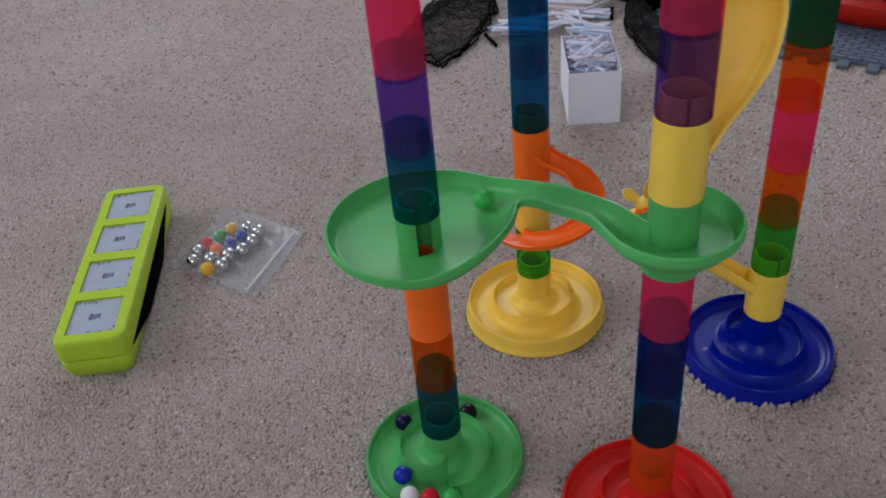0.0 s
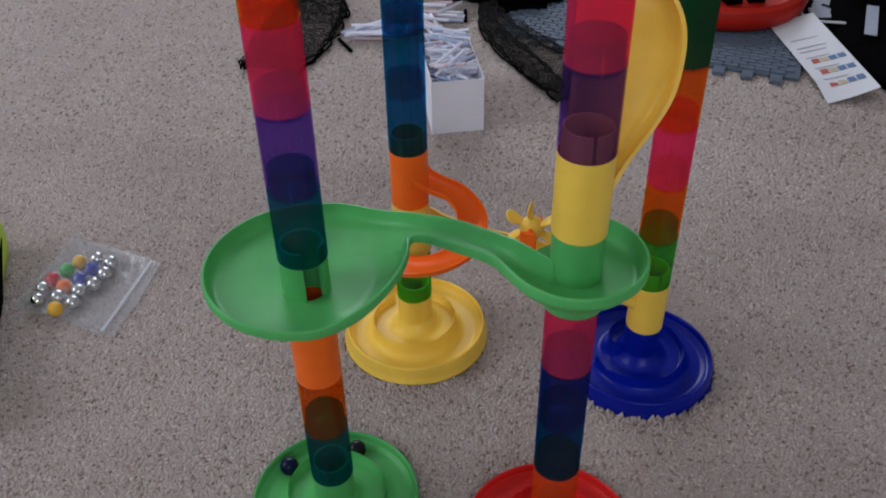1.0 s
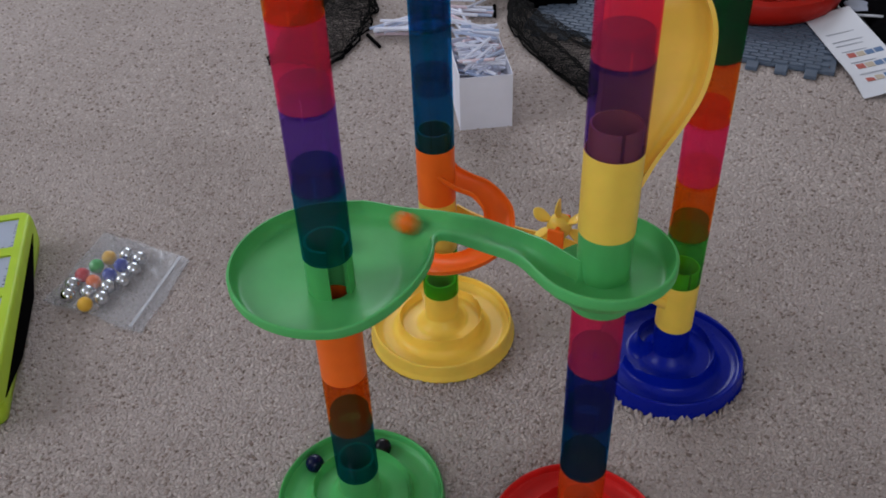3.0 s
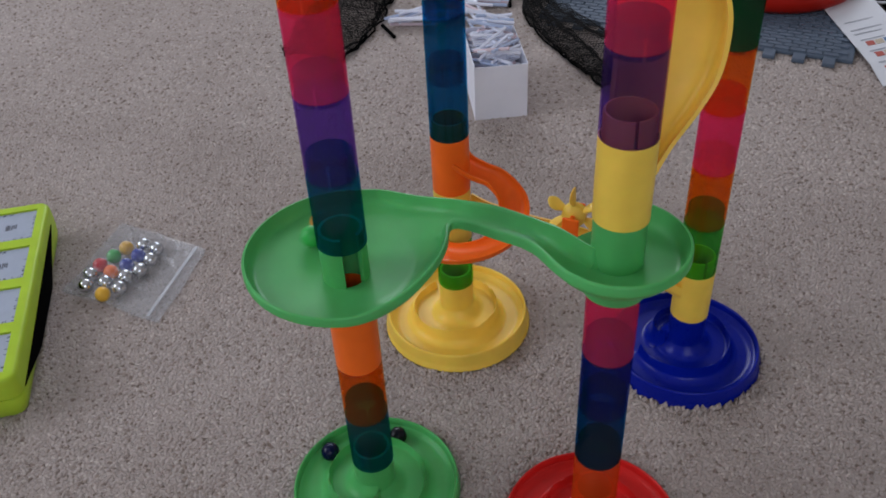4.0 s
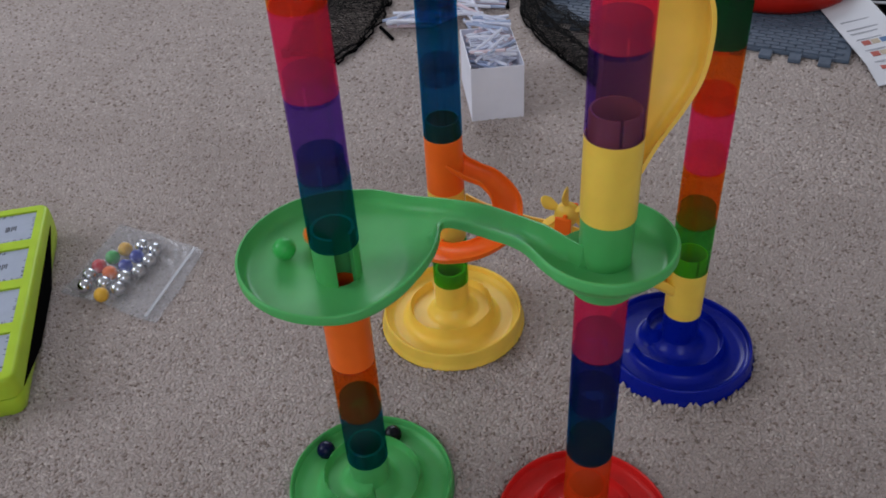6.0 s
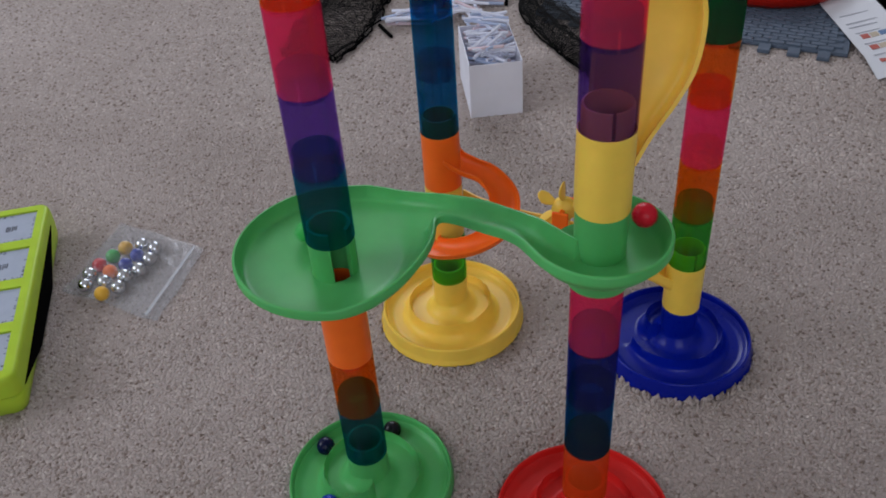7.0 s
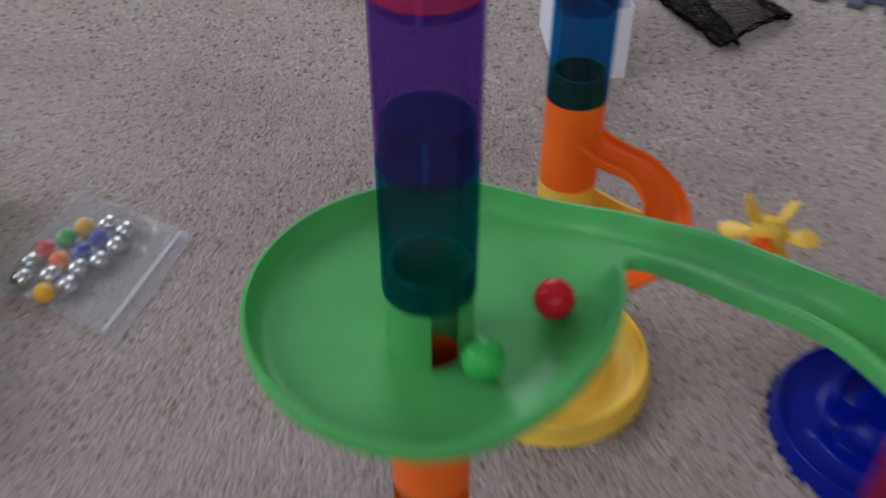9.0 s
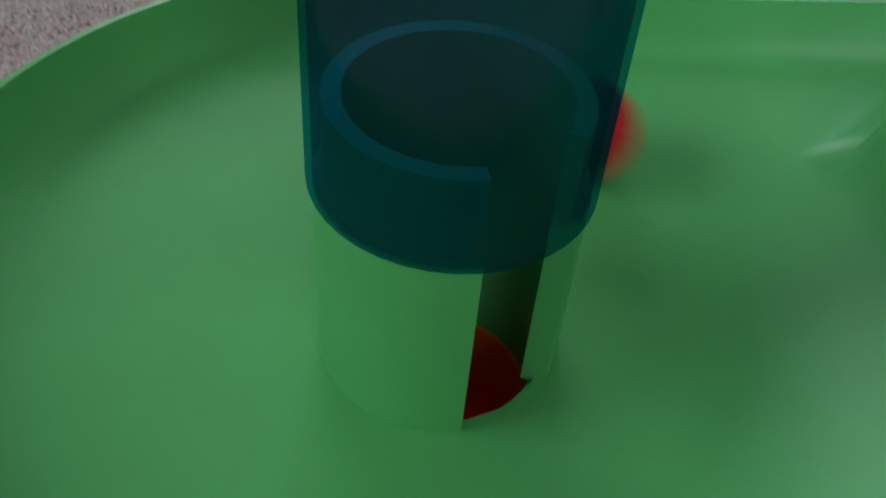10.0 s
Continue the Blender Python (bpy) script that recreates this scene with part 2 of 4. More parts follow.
def window_unit(name, a, ang, opening):
    s0, s1, z0, z1 = opening
    ob = tagged(new(name), "white framed window with daylight behind", "window", kind="structure")
    ob.matrix_world = pose(a[0], a[1], 0, 0, 0, ang)
    bm = bmesh.new()
    f = 0.05
    box_bm(s0, -0.075, z0, s1, -0.035, z0 + f, bm=bm)
    box_bm(s0, -0.075, z1 - f, s1, -0.035, z1, bm=bm)
    box_bm(s0, -0.075, z0 + f, s0 + f, -0.035, z1 - f, bm=bm)
    box_bm(s1 - f, -0.075, z0 + f, s1, -0.035, z1 - f, bm=bm)
    box_bm((s0 + s1) / 2 - 0.03, -0.075, z0 + f, (s0 + s1) / 2 + 0.03, -0.035, z1 - f, bm=bm)
    part("window_frame", bm, M_FRAME, ob)
    part("window_sill", box_bm(s0 - 0.04, 0.002, z0 - 0.03, s1 + 0.04, 0.12, z0, 0.004), M_FRAME, ob)
    return ob


# walls run anticlockwise seen from above, so that their outer side is at -y of their own space
corners = [(X1, Y1), (X0, Y1), (X0, Y0), (X1, Y0)]
north = (2.2, 4.0, 0.85, 2.05)
west = (2.45, 4.05, 0.85, 2.05)
south = (2.45, 3.85, 0.85, 2.05)
for nm, i, op, wname in (("wall_north", 0, north, "window_1"), ("wall_west", 1, west, "window_2"), ("wall_south", 2, south, "window_3"), ("wall_east", 3, None, "")):
    a, b = corners[i], corners[(i + 1) % 4]
    ob, ang = wall_with_window(nm, a, b, op)
    if op:
        window_unit(wname, a, ang, op)
tagged(part("ceiling", box_bm(X0 - 0.1, Y0 - 0.1, ZC, X1 + 0.1, Y1 + 0.1, ZC + 0.1), M_CEIL, None), "plain white painted ceiling", "ceiling", kind="structure")

# ---- the marble run ----
TUBE_R, WALL = 0.0165, 0.0008
TA, TB, TC, TD = (0.0, 0.0), (0.1749, 0.0), (0.0148, 0.2067), (0.2305, 0.2110)
DROP = 0.008
run = thing("marble_run", "colourful plastic marble run tower standing on carpet", "marble run", at=(0, 0, -DROP))


def tube(name, at, z0, z1, material, label, spigot=True, slot=-60.0):
    """A tube with a narrower slotted spigot that plugs into the next tube."""
    R, r = TUBE_R, TUBE_R - WALL
    prof = [(r, z0), (R, z0), (R, z1 - 0.0006), (R - 0.0008, z1), (r, z1)]
    body = lathe(prof, 40, cx=at[0], cy=at[1])
    if spigot:
        s = 0.0146
        sp = [(s - 0.0016, z1 - 0.004), (s, z1 - 0.004), (s, z1 + 0.0142), (s - 0.0006, z1 + 0.0152), (s - 0.0016, z1 + 0.0152)]
        body = merge(body, lathe(sp, 36, slot + 4, slot + 356, cx=at[0], cy=at[1]))
    return sharp(raw(name, *body, material, run, label))


def base_dish(name, at, top, material, label, start=-95.0, sink=0.0):
    """Round foot with an outer rim, a marble groove, a spiral shelf and a hub that carries the first tube."""
    NA, verts, faces = 120, [], []
    radii = [0.0148 + 0.0009 * i for i in range(56)]
    radii = [r for r in radii if r < 0.0632] + [0.0638, 0.0643, 0.0648, 0.0658, 0.0666, 0.0670, 0.0675, 0.0684, 0.0688, 0.0701, 0.0701]
    n = len(radii)

    def height(r, turn):
        grow = 1 - math.exp(-turn * 9)
        edge = 0.0195 + 0.0188 * grow + 0.0035 * turn
        lip_z = 0.0352 - 0.0085 * turn
        shelf, groove = lip_z - 0.0070, 0.0152
        k = min(1.0, max(0.0, (r - edge) / 0.0095))
        k = 1 - (1 - k) ** 2
        z = shelf * (1 - k) + groove * k
        lip = 0.0082 * math.exp(-((r - edge + 0.0002) / 0.0012) ** 2)
        fillet = 0.005 * max(0.0, (r - 0.056) / 0.008) ** 2
        hub = 0.012 * max(0.0, (0.0265 - r) / 0.0117) ** 2
        return z + lip + fillet + hub

    for i in range(NA):
        ang = start - 360.0 * i / NA
        turn = i / NA
        a = radians(ang)
        for k, r in enumerate(radii):
            q = k - (n - 11)
            z = height(r, turn) if q < 0 else (0.0190, 0.0226, 0.0240, 0.0248, 0.0244, 0.0232, 0.0210, 0.0150, 0.0112, 0.0100, 0.0072)[q]
            verts.append((at[0] + r * math.cos(a), at[1] + r * math.sin(a), z - sink))
    for i in range(NA):
        j = (i + 1) % NA
        for k in range(n - 1):
            faces.append((i * n + k, i * n + k + 1, j * n + k + 1, j * n + k))
    faces.append(tuple(i * n + n - 1 for i in range(NA - 1, -1, -1)))
    hub = lathe([(0.0125, 0.009), (0.0160, 0.009), (0.0160, top), (0.0145, top), (0.0145, top + 0.014), (0.0125, top + 0.014)], 36, cx=at[0], cy=at[1])
    return fix_normals(sharp(raw(name, *merge((verts, faces), hub), material, run, label), 50))


base_dish("base", TA, 0.0482, M_GREEN, "green round spiral base plate", -62, sink=0.007)
base_dish("base", TB, 0.0500, M_RED, "red round spiral base plate", sink=0.004)
base_dish("base", TC, 0.0627, M_YELLOW, "yellow round spiral base plate", 132, -0.002)
base_dish("base", TD, 0.0610, M_BLUE, "dark blue round spiral base plate", 200)

# first tower: over the green base
tube("tube", TA, 0.0482, 0.1033, T_TEAL, "clear teal tube")
tube("tube", TA, 0.1033, 0.1575, T_ORANGE, "clear orange tube")
tube("tube", TA, 0.1575, 0.2120, M_ORANGE, "solid orange tube")
tube("tube", TA, 0.2664, 0.3198, T_TEAL, "clear teal tube", slot=-75)
tube("tube", TA, 0.3198, 0.3750, T_PURPLE, "clear purple tube", slot=-80)
tube("tube", TA, 0.3750, 0.4291, T_PINK, "clear pink tube", slot=-80)
tube("tube", TA, 0.4291, 0.4830, T_ORANGE, "clear orange tube")
# second tower: over the red base
tube("tube", TB, 0.0500, 0.1034, T_MILKY, "milky orange tube")
tube("tube", TB, 0.1034, 0.1550, T_BLUE, "clear dark blue tube")
tube("tube", TB, 0.1550, 0.2062, T_NAVY, "clear navy tube")
tube("tube", TB, 0.2062, 0.2607, T_PINK, "clear pink tube")
tube("tube", TB, 0.3676, 0.4209, T_PURPLE, "clear purple tube", slot=-70)
tube("tube", TB, 0.4209, 0.4745, T_PINK, "clear pink tube", slot=-70)
# third tower: over the yellow base
tube("tube", TC, 0.0627, 0.1160, T_GREEN, "clear green tube")
tube("tube", TC, 0.2241, 0.2790, T_SEA, "clear sea blue tube")
tube("tube", TC, 0.2790, 0.3340, T_SEA, "clear sea blue tube")
tube("tube", TC, 0.3340, 0.3890, T_SEA, "clear sea blue tube")
# fourth tower: over the blue base
tube("tube", TD, 0.1116, 0.1634, T_GREEN, "clear green tube")
tube("tube", TD, 0.1634, 0.2176, T_ORANGE, "clear orange tube")
tube("tube", TD, 0.2176, 0.2710, T_PINK, "clear pink tube")
tube("tube", TD, 0.2710, 0.3240, T_ORANGE, "clear orange tube")
tube("tube", TD, 0.3240, 0.3770, T_DKGREEN, "clear dark green tube")


# ---- the green swirl tray between the first two towers ----
LOBE, LOBE_R, CUP_R = (-0.0026, 0.0096), 0.0690, 0.0430
BEND = [(0.000, 0.0675), (0.027, 0.067), (0.051, 0.059), (0.0818, 0.0384), (0.108, 0.0164), (0.124, 0.0044), (0.141, -0.010), (0.156, -0.021)]


def curve(points, k=6):
    """A smooth line through points of the plan."""
    P, line = [Vector(p) for p in points], []
    for i in range(len(P) - 1):
        p0, p1, p2, p3 = P[max(i - 1, 0)], P[i], P[i + 1], P[min(i + 2, len(P) - 1)]
        for t in (j / k for j in range(k)):
            q = 0.5 * ((2 * p1) + (p2 - p0) * t + (2 * p0 - 5 * p1 + 4 * p2 - p3) * t * t + (3 * p1 - p0 - 3 * p2 + p3) * t ** 3)
            line.append((q.x, q.y))
    return line + [tuple(points[-1])]


CHANNEL = curve(BEND)


def rim_height(x):
    s = np.clip((x - 0.017) / 0.132, 0, 1)
    return 0.252 + 0.044 * s * s * (3 - 2 * s)


def blend(a, b, r):
    """Smooth union of two signed distances."""
    h = np.maximum(r - np.abs(a - b), 0) / r
    return np.minimum(a, b) - h * h * r * 0.25


def tray_field(x, y):
    """Signed distance to the tray's outline, negative inside."""
    d1 = np.hypot(x - LOBE[0], y - LOBE[1]) - LOBE_R
    d3 = np.full_like(x, 9.0)
    for (ax, ay), (bx, by) in zip(CHANNEL, CHANNEL[1:]):
        vx, vy = bx - ax, by - ay
        k = np.clip(((x - ax) * vx + (y - ay) * vy) / (vx * vx + vy * vy), 0, 1)
        d3 = np.minimum(d3, np.hypot(x - ax - k * vx, y - ay - k * vy) - 0.0100)
    # the cup is open towards the channel: its far wall runs in to the collar
    cup = np.hypot(x - TB[0], y - TB[1]) - CUP_R
    cut = blend(0.514 * (x - 0.147) + 0.857 * (y + 0.0005), 0.1625 - x, 0.004)
    d2 = -blend(-cup, -cut, 0.008)
    return blend(blend(d1, d3, 0.010), d2, 0.008)


def tray_top(x, y):
    """Height of the tray's upper face."""
    d = -tray_field(x, y)
    rim = rim_height(x)
    r = np.hypot(x, y)
    lift = rim - 0.252
    floor_z = 0.2385 + 0.07 * np.maximum(r - 0.0155, 0)
    lobe = np.clip((np.hypot(x - LOBE[0], y - LOBE[1]) - 0.045) / 0.02, 0, 1)
    floor_z = np.minimum(floor_z, 0.2445) + lift * 0.97 * lobe
    rb = np.hypot(x - TB[0], y - TB[1])
    cup = np.clip((0.066 - rb) / 0.034, 0, 1)
    cup = cup * cup * (3 - 2 * cup)
    floor_z = floor_z * (1 - cup) + cup * (0.2815 + 0.06 * np.maximum(rb - 0.0165, 0))
    steep = np.clip((0.036 - rb) / 0.016, 0, 1)
    steep = steep * steep * (3 - 2 * steep)
    span = 0.0054 - 0.0030 * steep
    k = np.clip((d - 0.0020) / span, 0, 1)
    wall = 1 - (1 - (1 - k) ** 2.2)
    z = floor_z + (rim - floor_z) * wall
    lip = np.clip(d / 0.0012, 0, 1)
    return z - 0.0010 * (1 - lip) ** 2


def tray_slope(x, y, e=1e-5):
    gx = (tray_field(x + e, y) - tray_field(x - e, y)) / (2 * e)
    gy = (tray_field(x, y + e) - tray_field(x, y - e)) / (2 * e)
    k = np.maximum(np.hypot(gx, gy), 1e-6)
    return gx / k, gy / k


def build_tray():
    """Traces the outline, steps rings inward from it, fills the rest with a grid, and gives the sheet its thickness."""
    step = 0.0013
    x, y = np.array([LOBE[0] - LOBE_R]), np.array([LOBE[1]])
    loop = []
    for _ in range(900):
        for _ in range(4):
            nx, ny = tray_slope(x, y)
            f = tray_field(x, y)
            x, y = x - f * nx, y - f * ny
        if len(loop) > 20 and math.hypot(loop[0][0] - x[0], loop[0][1] - y[0]) < step * 0.9:
            break
        loop.append((x[0], y[0]))
        x, y = x - ny * step, y + nx * step
    loop = np.array(loop)
    rings = [loop]
    for d in (0.0004, 0.0009, 0.0014, 0.0020, 0.0028, 0.0040, 0.0054, 0.0070):
        px, py = loop[:, 0].copy(), loop[:, 1].copy()
        for _ in range(6):
            nx, ny = tray_slope(px, py)
            f = tray_field(px, py) + d
            px, py = px - f * nx * 0.8, py - f * ny * 0.8
        rings.append(np.stack([px, py], 1))
    pts = [p for r in rings for p in r]
    n0 = len(loop)
    edges = [(k, (k + 1) % n0) for k in range(n0)]
    for t in (TA, TB):
        b = len(pts)
        for rr in (0.0143, 0.0160):
            pts += [(t[0] + rr * math.cos(a), t[1] + rr * math.sin(a)) for a in np.linspace(0, 2 * math.pi, 60, endpoint=False)]
        edges += [(b + k, b + (k + 1) % 60) for k in range(60)]
    gx, gy = np.meshgrid(np.arange(-0.078, 0.226, 0.0019), np.arange(-0.066, 0.086, 0.0019), indexing="ij")
    good = (tray_field(gx, gy) < -0.0080) & (np.hypot(gx - TA[0], gy - TA[1]) > 0.0172) & (np.hypot(gx - TB[0], gy - TB[1]) > 0.0172)
    pts += list(zip(gx[good], gy[good]))
    vs, _, tris, _, _, _ = delaunay_2d_cdt([Vector((float(a), float(b))) for a, b in pts], edges, [], 1, 1e-6)
    V = np.array([(v.x, v.y) for v in vs])
    f = tray_field(V[:, 0], V[:, 1])
    z = tray_top(V[:, 0], V[:, 1])
    low = z - 0.0022 - 0.0034 * np.exp(-(np.maximum(-f, 0) / 0.0020) ** 2)
    N = len(V)
    verts = [(float(a), float(b), float(h)) for (a, b), h in zip(V, z)] + [(float(a), float(b), float(h)) for (a, b), h in zip(V, low)]
    faces, count = [], {}
    for t in tris:
        m = V[list(t)].mean(0)
        if any(math.hypot(m[0] - q[0], m[1] - q[1]) < 0.0141 for q in (TA, TB)):
            continue
        t = tuple(t)
        faces.append(t)
        faces.append(tuple(v + N for v in reversed(t)))
        for a, b in zip(t, t[1:] + t[:1]):
            if (b, a) in count:
                del count[(b, a)]
            else:
                count[(a, b)] = 1
    for a, b in count:
        faces.append((b, a, a + N, b + N))
    ob = raw("swirl_tray", verts, faces, M_GREEN, run, "glossy green swirl tray with a round dish")
    return sharp(fix_normals(ob), 60)


tray = build_tray()
SLOT0, SLOT1 = -70.0, -20.0


def collar(at, z0, z1, z2, slot, label, parent):
    """Collar that rises out of the tray, open at the slot, with its plug inside the tube above."""
    R, r = 0.0158, 0.0137
    a0, a1 = slot
    full = lathe([(r, z0), (0.0165, z0), (0.0165, z0 + 0.012), (R, z0 + 0.014), (R, z1), (r, z1)], 40, cx=at[0], cy=at[1])
    body = lathe([(r, z1), (R, z1), (R, z2), (0.0146, z2), (0.0146, z2 + 0.0105), (r - 0.0012, z2 + 0.0105), (r - 0.0012, z1)], 44, a1, a0 + 360, cx=at[0], cy=at[1])
    return fix_normals(sharp(raw("collar", *merge(full, body), M_GREEN, parent, label), 40))


collar(TA, 0.2120, 0.2375, 0.2664, (SLOT0, SLOT1), "green slotted collar", tray)
collar(TB, 0.2607, 0.2815, 0.3139, (60.0, 115.0), "green slotted collar", tray)
flange = lathe([(0.0168, 0.2600), (0.0195, 0.2600), (0.0206, 0.2680), (0.0235, 0.2735), (0.0320, 0.2790), (0.0320, 0.2797), (0.0168, 0.2770)], 44, cx=TB[0], cy=TB[1])
sharp(raw("flange", *flange, M_GREEN, tray, "green flange under the cup"))

# ---- yellow helter chute on the second tower ----
catch = tube("chute_tube", TB, 0.3139, 0.3676, M_YELLOW, "solid yellow chute tube", slot=-70)


def scoop(stations, sag, thick, n=14, k=7):
    """A broad open chute: stations hold right edge, left edge; the floor hangs back between them, the edges are rolled."""
    P = [(Vector(a), Vector(b)) for a, b in stations]
    line = []
    for i in range(len(P) - 1):
        for j in range(k + (i == len(P) - 2)):
            t = j / k
            q = []
            for e in (0, 1):
                p0, p1, p2, p3 = P[max(i - 1, 0)][e], P[i][e], P[i + 1][e], P[min(i + 2, len(P) - 1)][e]
                q.append(0.5 * ((2 * p1) + (p2 - p0) * t + (2 * p0 - 5 * p1 + 4 * p2 - p3) * t * t + (3 * p1 - p0 - 3 * p2 + p3) * t ** 3))
            line.append(q)
    verts, faces = [], []
    m = 2 * (n + 1)
    for i, (a, b) in enumerate(line):
        mid0 = sum(line[max(i - 1, 0)], Vector()) / 2
        mid1 = sum(line[min(i + 1, len(line) - 1)], Vector()) / 2
        d = (mid1 - mid0).normalized()
        side = (a - b).normalized()
        up = side.cross(d).normalized()
        if up.y > 0 and up.z < 0:
            up = -up
        c, w = (a + b) / 2, (a - b).length / 2
        depth = min(sag, w * 1.1)
        for inner in (1, 0):
            ww, dd = (w - thick, depth - thick) if inner else (w, depth)
            row = [c + side * (ww * math.cos(math.pi * q / n)) - up * (dd * math.sin(math.pi * (q / n) ** 0.6) ** 0.85) for q in range(n + 1)]
            verts += row if inner else row[::-1]
    for i in range(len(line) - 1):
        for q in range(m):
            r = (q + 1) % m
            faces.append((i * m + q, i * m + r, (i + 1) * m + r, (i + 1) * m + q))
    faces.append(tuple(range(m)))
    faces.append(tuple(range((len(line) - 1) * m + m - 1, (len(line) - 1) * m - 1, -1)))
    return [tuple(v) for v in verts], faces


YCH = [((0.1915, 0.010, 0.337), (0.163, 0.010, 0.338)), ((0.199, 0.018, 0.352), (0.162, 0.016, 0.352)), ((0.211, 0.026, 0.372), (0.161, 0.024, 0.373)),
       ((0.2185, 0.034, 0.389), (0.161, 0.030, 0.391)), ((0.2205, 0.041, 0.412), (0.160, 0.036, 0.409)), ((0.2165, 0.044, 0.430), (0.160, 0.040, 0.425)),
       ((0.205, 0.050, 0.446), (0.160, 0.042, 0.440)), ((0.190, 0.056, 0.460), (0.160, 0.040, 0.454)), ((0.174, 0.056, 0.469), (0.158, 0.038, 0.466)), ((0.158, 0.049, 0.476), (0.154, 0.030, 0.476)), ((0.147, 0.036, 0.484), (0.154, 0.018, 0.484)), ((0.142, 0.018, 0.490), (0.158, 0.008, 0.490))]
ych = sharp(raw("curved_chute", *scoop(YCH, 0.021, 0.0026, n=22), M_YELLOW, catch, "yellow curved chute"), 50)
fix_normals(ych)

# ---- orange curved chute on the third tower ----
och_tube = tube("chute_tube", TC, 0.1698, 0.2241, M_ORANGE, "solid orange chute tube", slot=-20)
OCH = [(TC[0] + x, TC[1] + y, z) for x, y, z in ((0.006, -0.003, 0.203), (0.022, -0.002, 0.193), (0.041, -0.002, 0.186), (0.057, -0.011, 0.172), (0.058, -0.028, 0.154), (0.039, -0.041, 0.141), (0.012, -0.042, 0.131), (-0.010, -0.032, 0.126), (-0.013, -0.014, 0.122))]
och = sharp(raw("curved_chute", *trough(OCH, 0.0265, 0.0005, 0.0018, steps=56), M_ORANGE, och_tube, "orange curved chute"))
fix_normals(och)


def guard(points, half, z_top, reach, thick=0.0018):
    """Side wall of a chute that falls from the tube's head to the chute's own rim."""
    verts, faces, n = [], [], 14
    a, b, c = (Vector(p) for p in points)
    for i in range(n + 1):
        t = i / n
        p = a * (1 - t) ** 2 + b * 2 * t * (1 - t) + c * t * t
        d = (b - a) * (1 - t) + (c - b) * t
        side = Vector((-d.y, d.x, 0)).normalized()
        top = p.z + 0.001 + (z_top - p.z) * (1 - min(1.0, t / reach)) ** 2.2
        for off, z in ((half, p.z - 0.003), (half - thick, p.z - 0.003), (half - thick, top), (half, top)):
            verts.append((p.x + side.x * off, p.y + side.y * off, z))
    for i in range(n):
        for k in range(4):
            q = (k + 1) % 4
            faces.append((i * 4 + k, i * 4 + q, i * 4 + 4 + q, i * 4 + 4 + k))
    return verts, faces + [(0, 1, 2, 3), tuple(range(4 * n + 3, 4 * n - 1, -1))]


fix_normals(sharp(raw("guard_wall", *guard((OCH[0], OCH[1], OCH[2]), 0.01325, 0.2241, 0.42), M_ORANGE, och_tube, "orange side wall of the chute")))

# ---- yellow paddle wheel track from the third tower to the fourth ----
link_tube = tube("track_tube", TC, 0.1160, 0.1698, M_YELLOW, "solid yellow track tube")
TRK = [(TC[0] + 0.010, TC[1] + 0.003, 0.150), (0.048, 0.1980, 0.150), (0.088, 0.1870, 0.150), (0.126, 0.1835, 0.148), (0.160, 0.1900, 0.132), (0.195, 0.2020, 0.106), (0.222, 0.2085, 0.088)]
track = sharp(raw("paddle_track", *trough(TRK, 0.022, 0.006, 0.0018, steps=48), M_YELLOW, link_tube, "yellow gutter track"))
fix_normals(track)
tube("track_tube", TD, 0.0610, 0.1116, M_YELLOW, "solid yellow track tube")

WHEEL = (0.1262, 0.1835, 0.1735)


def paddle_wheel():
    """Paddle wheel with spoon-shaped petals on an orange axle."""
    ob = new("paddle_wheel")
    ob.parent = link_tube
    ob["label"] = "yellow paddle wheel on an orange axle"
    ob.matrix_local = pose(*WHEEL, 0, 0, -8)
    bm = bmesh.new()
    bmesh.ops.create_cone(bm, cap_ends=True, segments=20, radius1=0.0100, radius2=0.0100, depth=0.010, matrix=Matrix.Rotation(radians(90), 4, "X"))
    bmesh.ops.bevel(bm, geom=[e for e in bm.edges if len(e.link_faces) == 2 and abs(e.calc_face_angle(0)) > 1], offset=0.001, segments=2, affect="EDGES")
    part("hub", bm, M_YELLOW, ob, "", True)
    bm = bmesh.new()
    bmesh.ops.create_cone(bm, cap_ends=True, segments=16, radius1=0.0022, radius2=0.0022, depth=0.023, matrix=Matrix.Rotation(radians(90), 4, "X"))
    box_bm(-0.0070, -0.0130, -0.015, 0.0070, -0.0100, 0.0030, 0.0012, bm=bm)
    box_bm(-0.006, 0.0095, -0.014, 0.006, 0.0125, 0.004, 0.0012, bm=bm)
    part("axle", bm, M_ORANGE, ob, "orange axle bracket")
    mesh = None
    for k in range(6):
        if mesh is None:
            bm = bmesh.new()
            bmesh.ops.create_uvsphere(bm, u_segments=16, v_segments=10, radius=1.0)
            for v in bm.verts:
                s = (v.co.z + 1) / 2
                w = 0.0026 + 0.0068 * math.sin(min(1.0, s) * math.pi * 0.60) ** 2
                v.co = Vector((v.co.x * 0.0018 + 0.0018 * (s - 0.5) ** 2 * 4, v.co.y * w, 0.004 + 0.0215 * s))
            mesh = bpy.data.meshes.new("petal")
            bm.to_mesh(mesh)
            bm.free()
            mesh.materials.append(M_YELLOW)
            mesh.polygons.foreach_set("use_smooth", [True] * len(mesh.polygons))
        o = new("petal", mesh)
        o.parent = ob
        o.matrix_local = pose(0, 0, 0, 0, -8 + 60 * k, 0)
    return ob


wheel = paddle_wheel()


# ---- marbles ----
MR = 0.0078
marble_mesh = {}


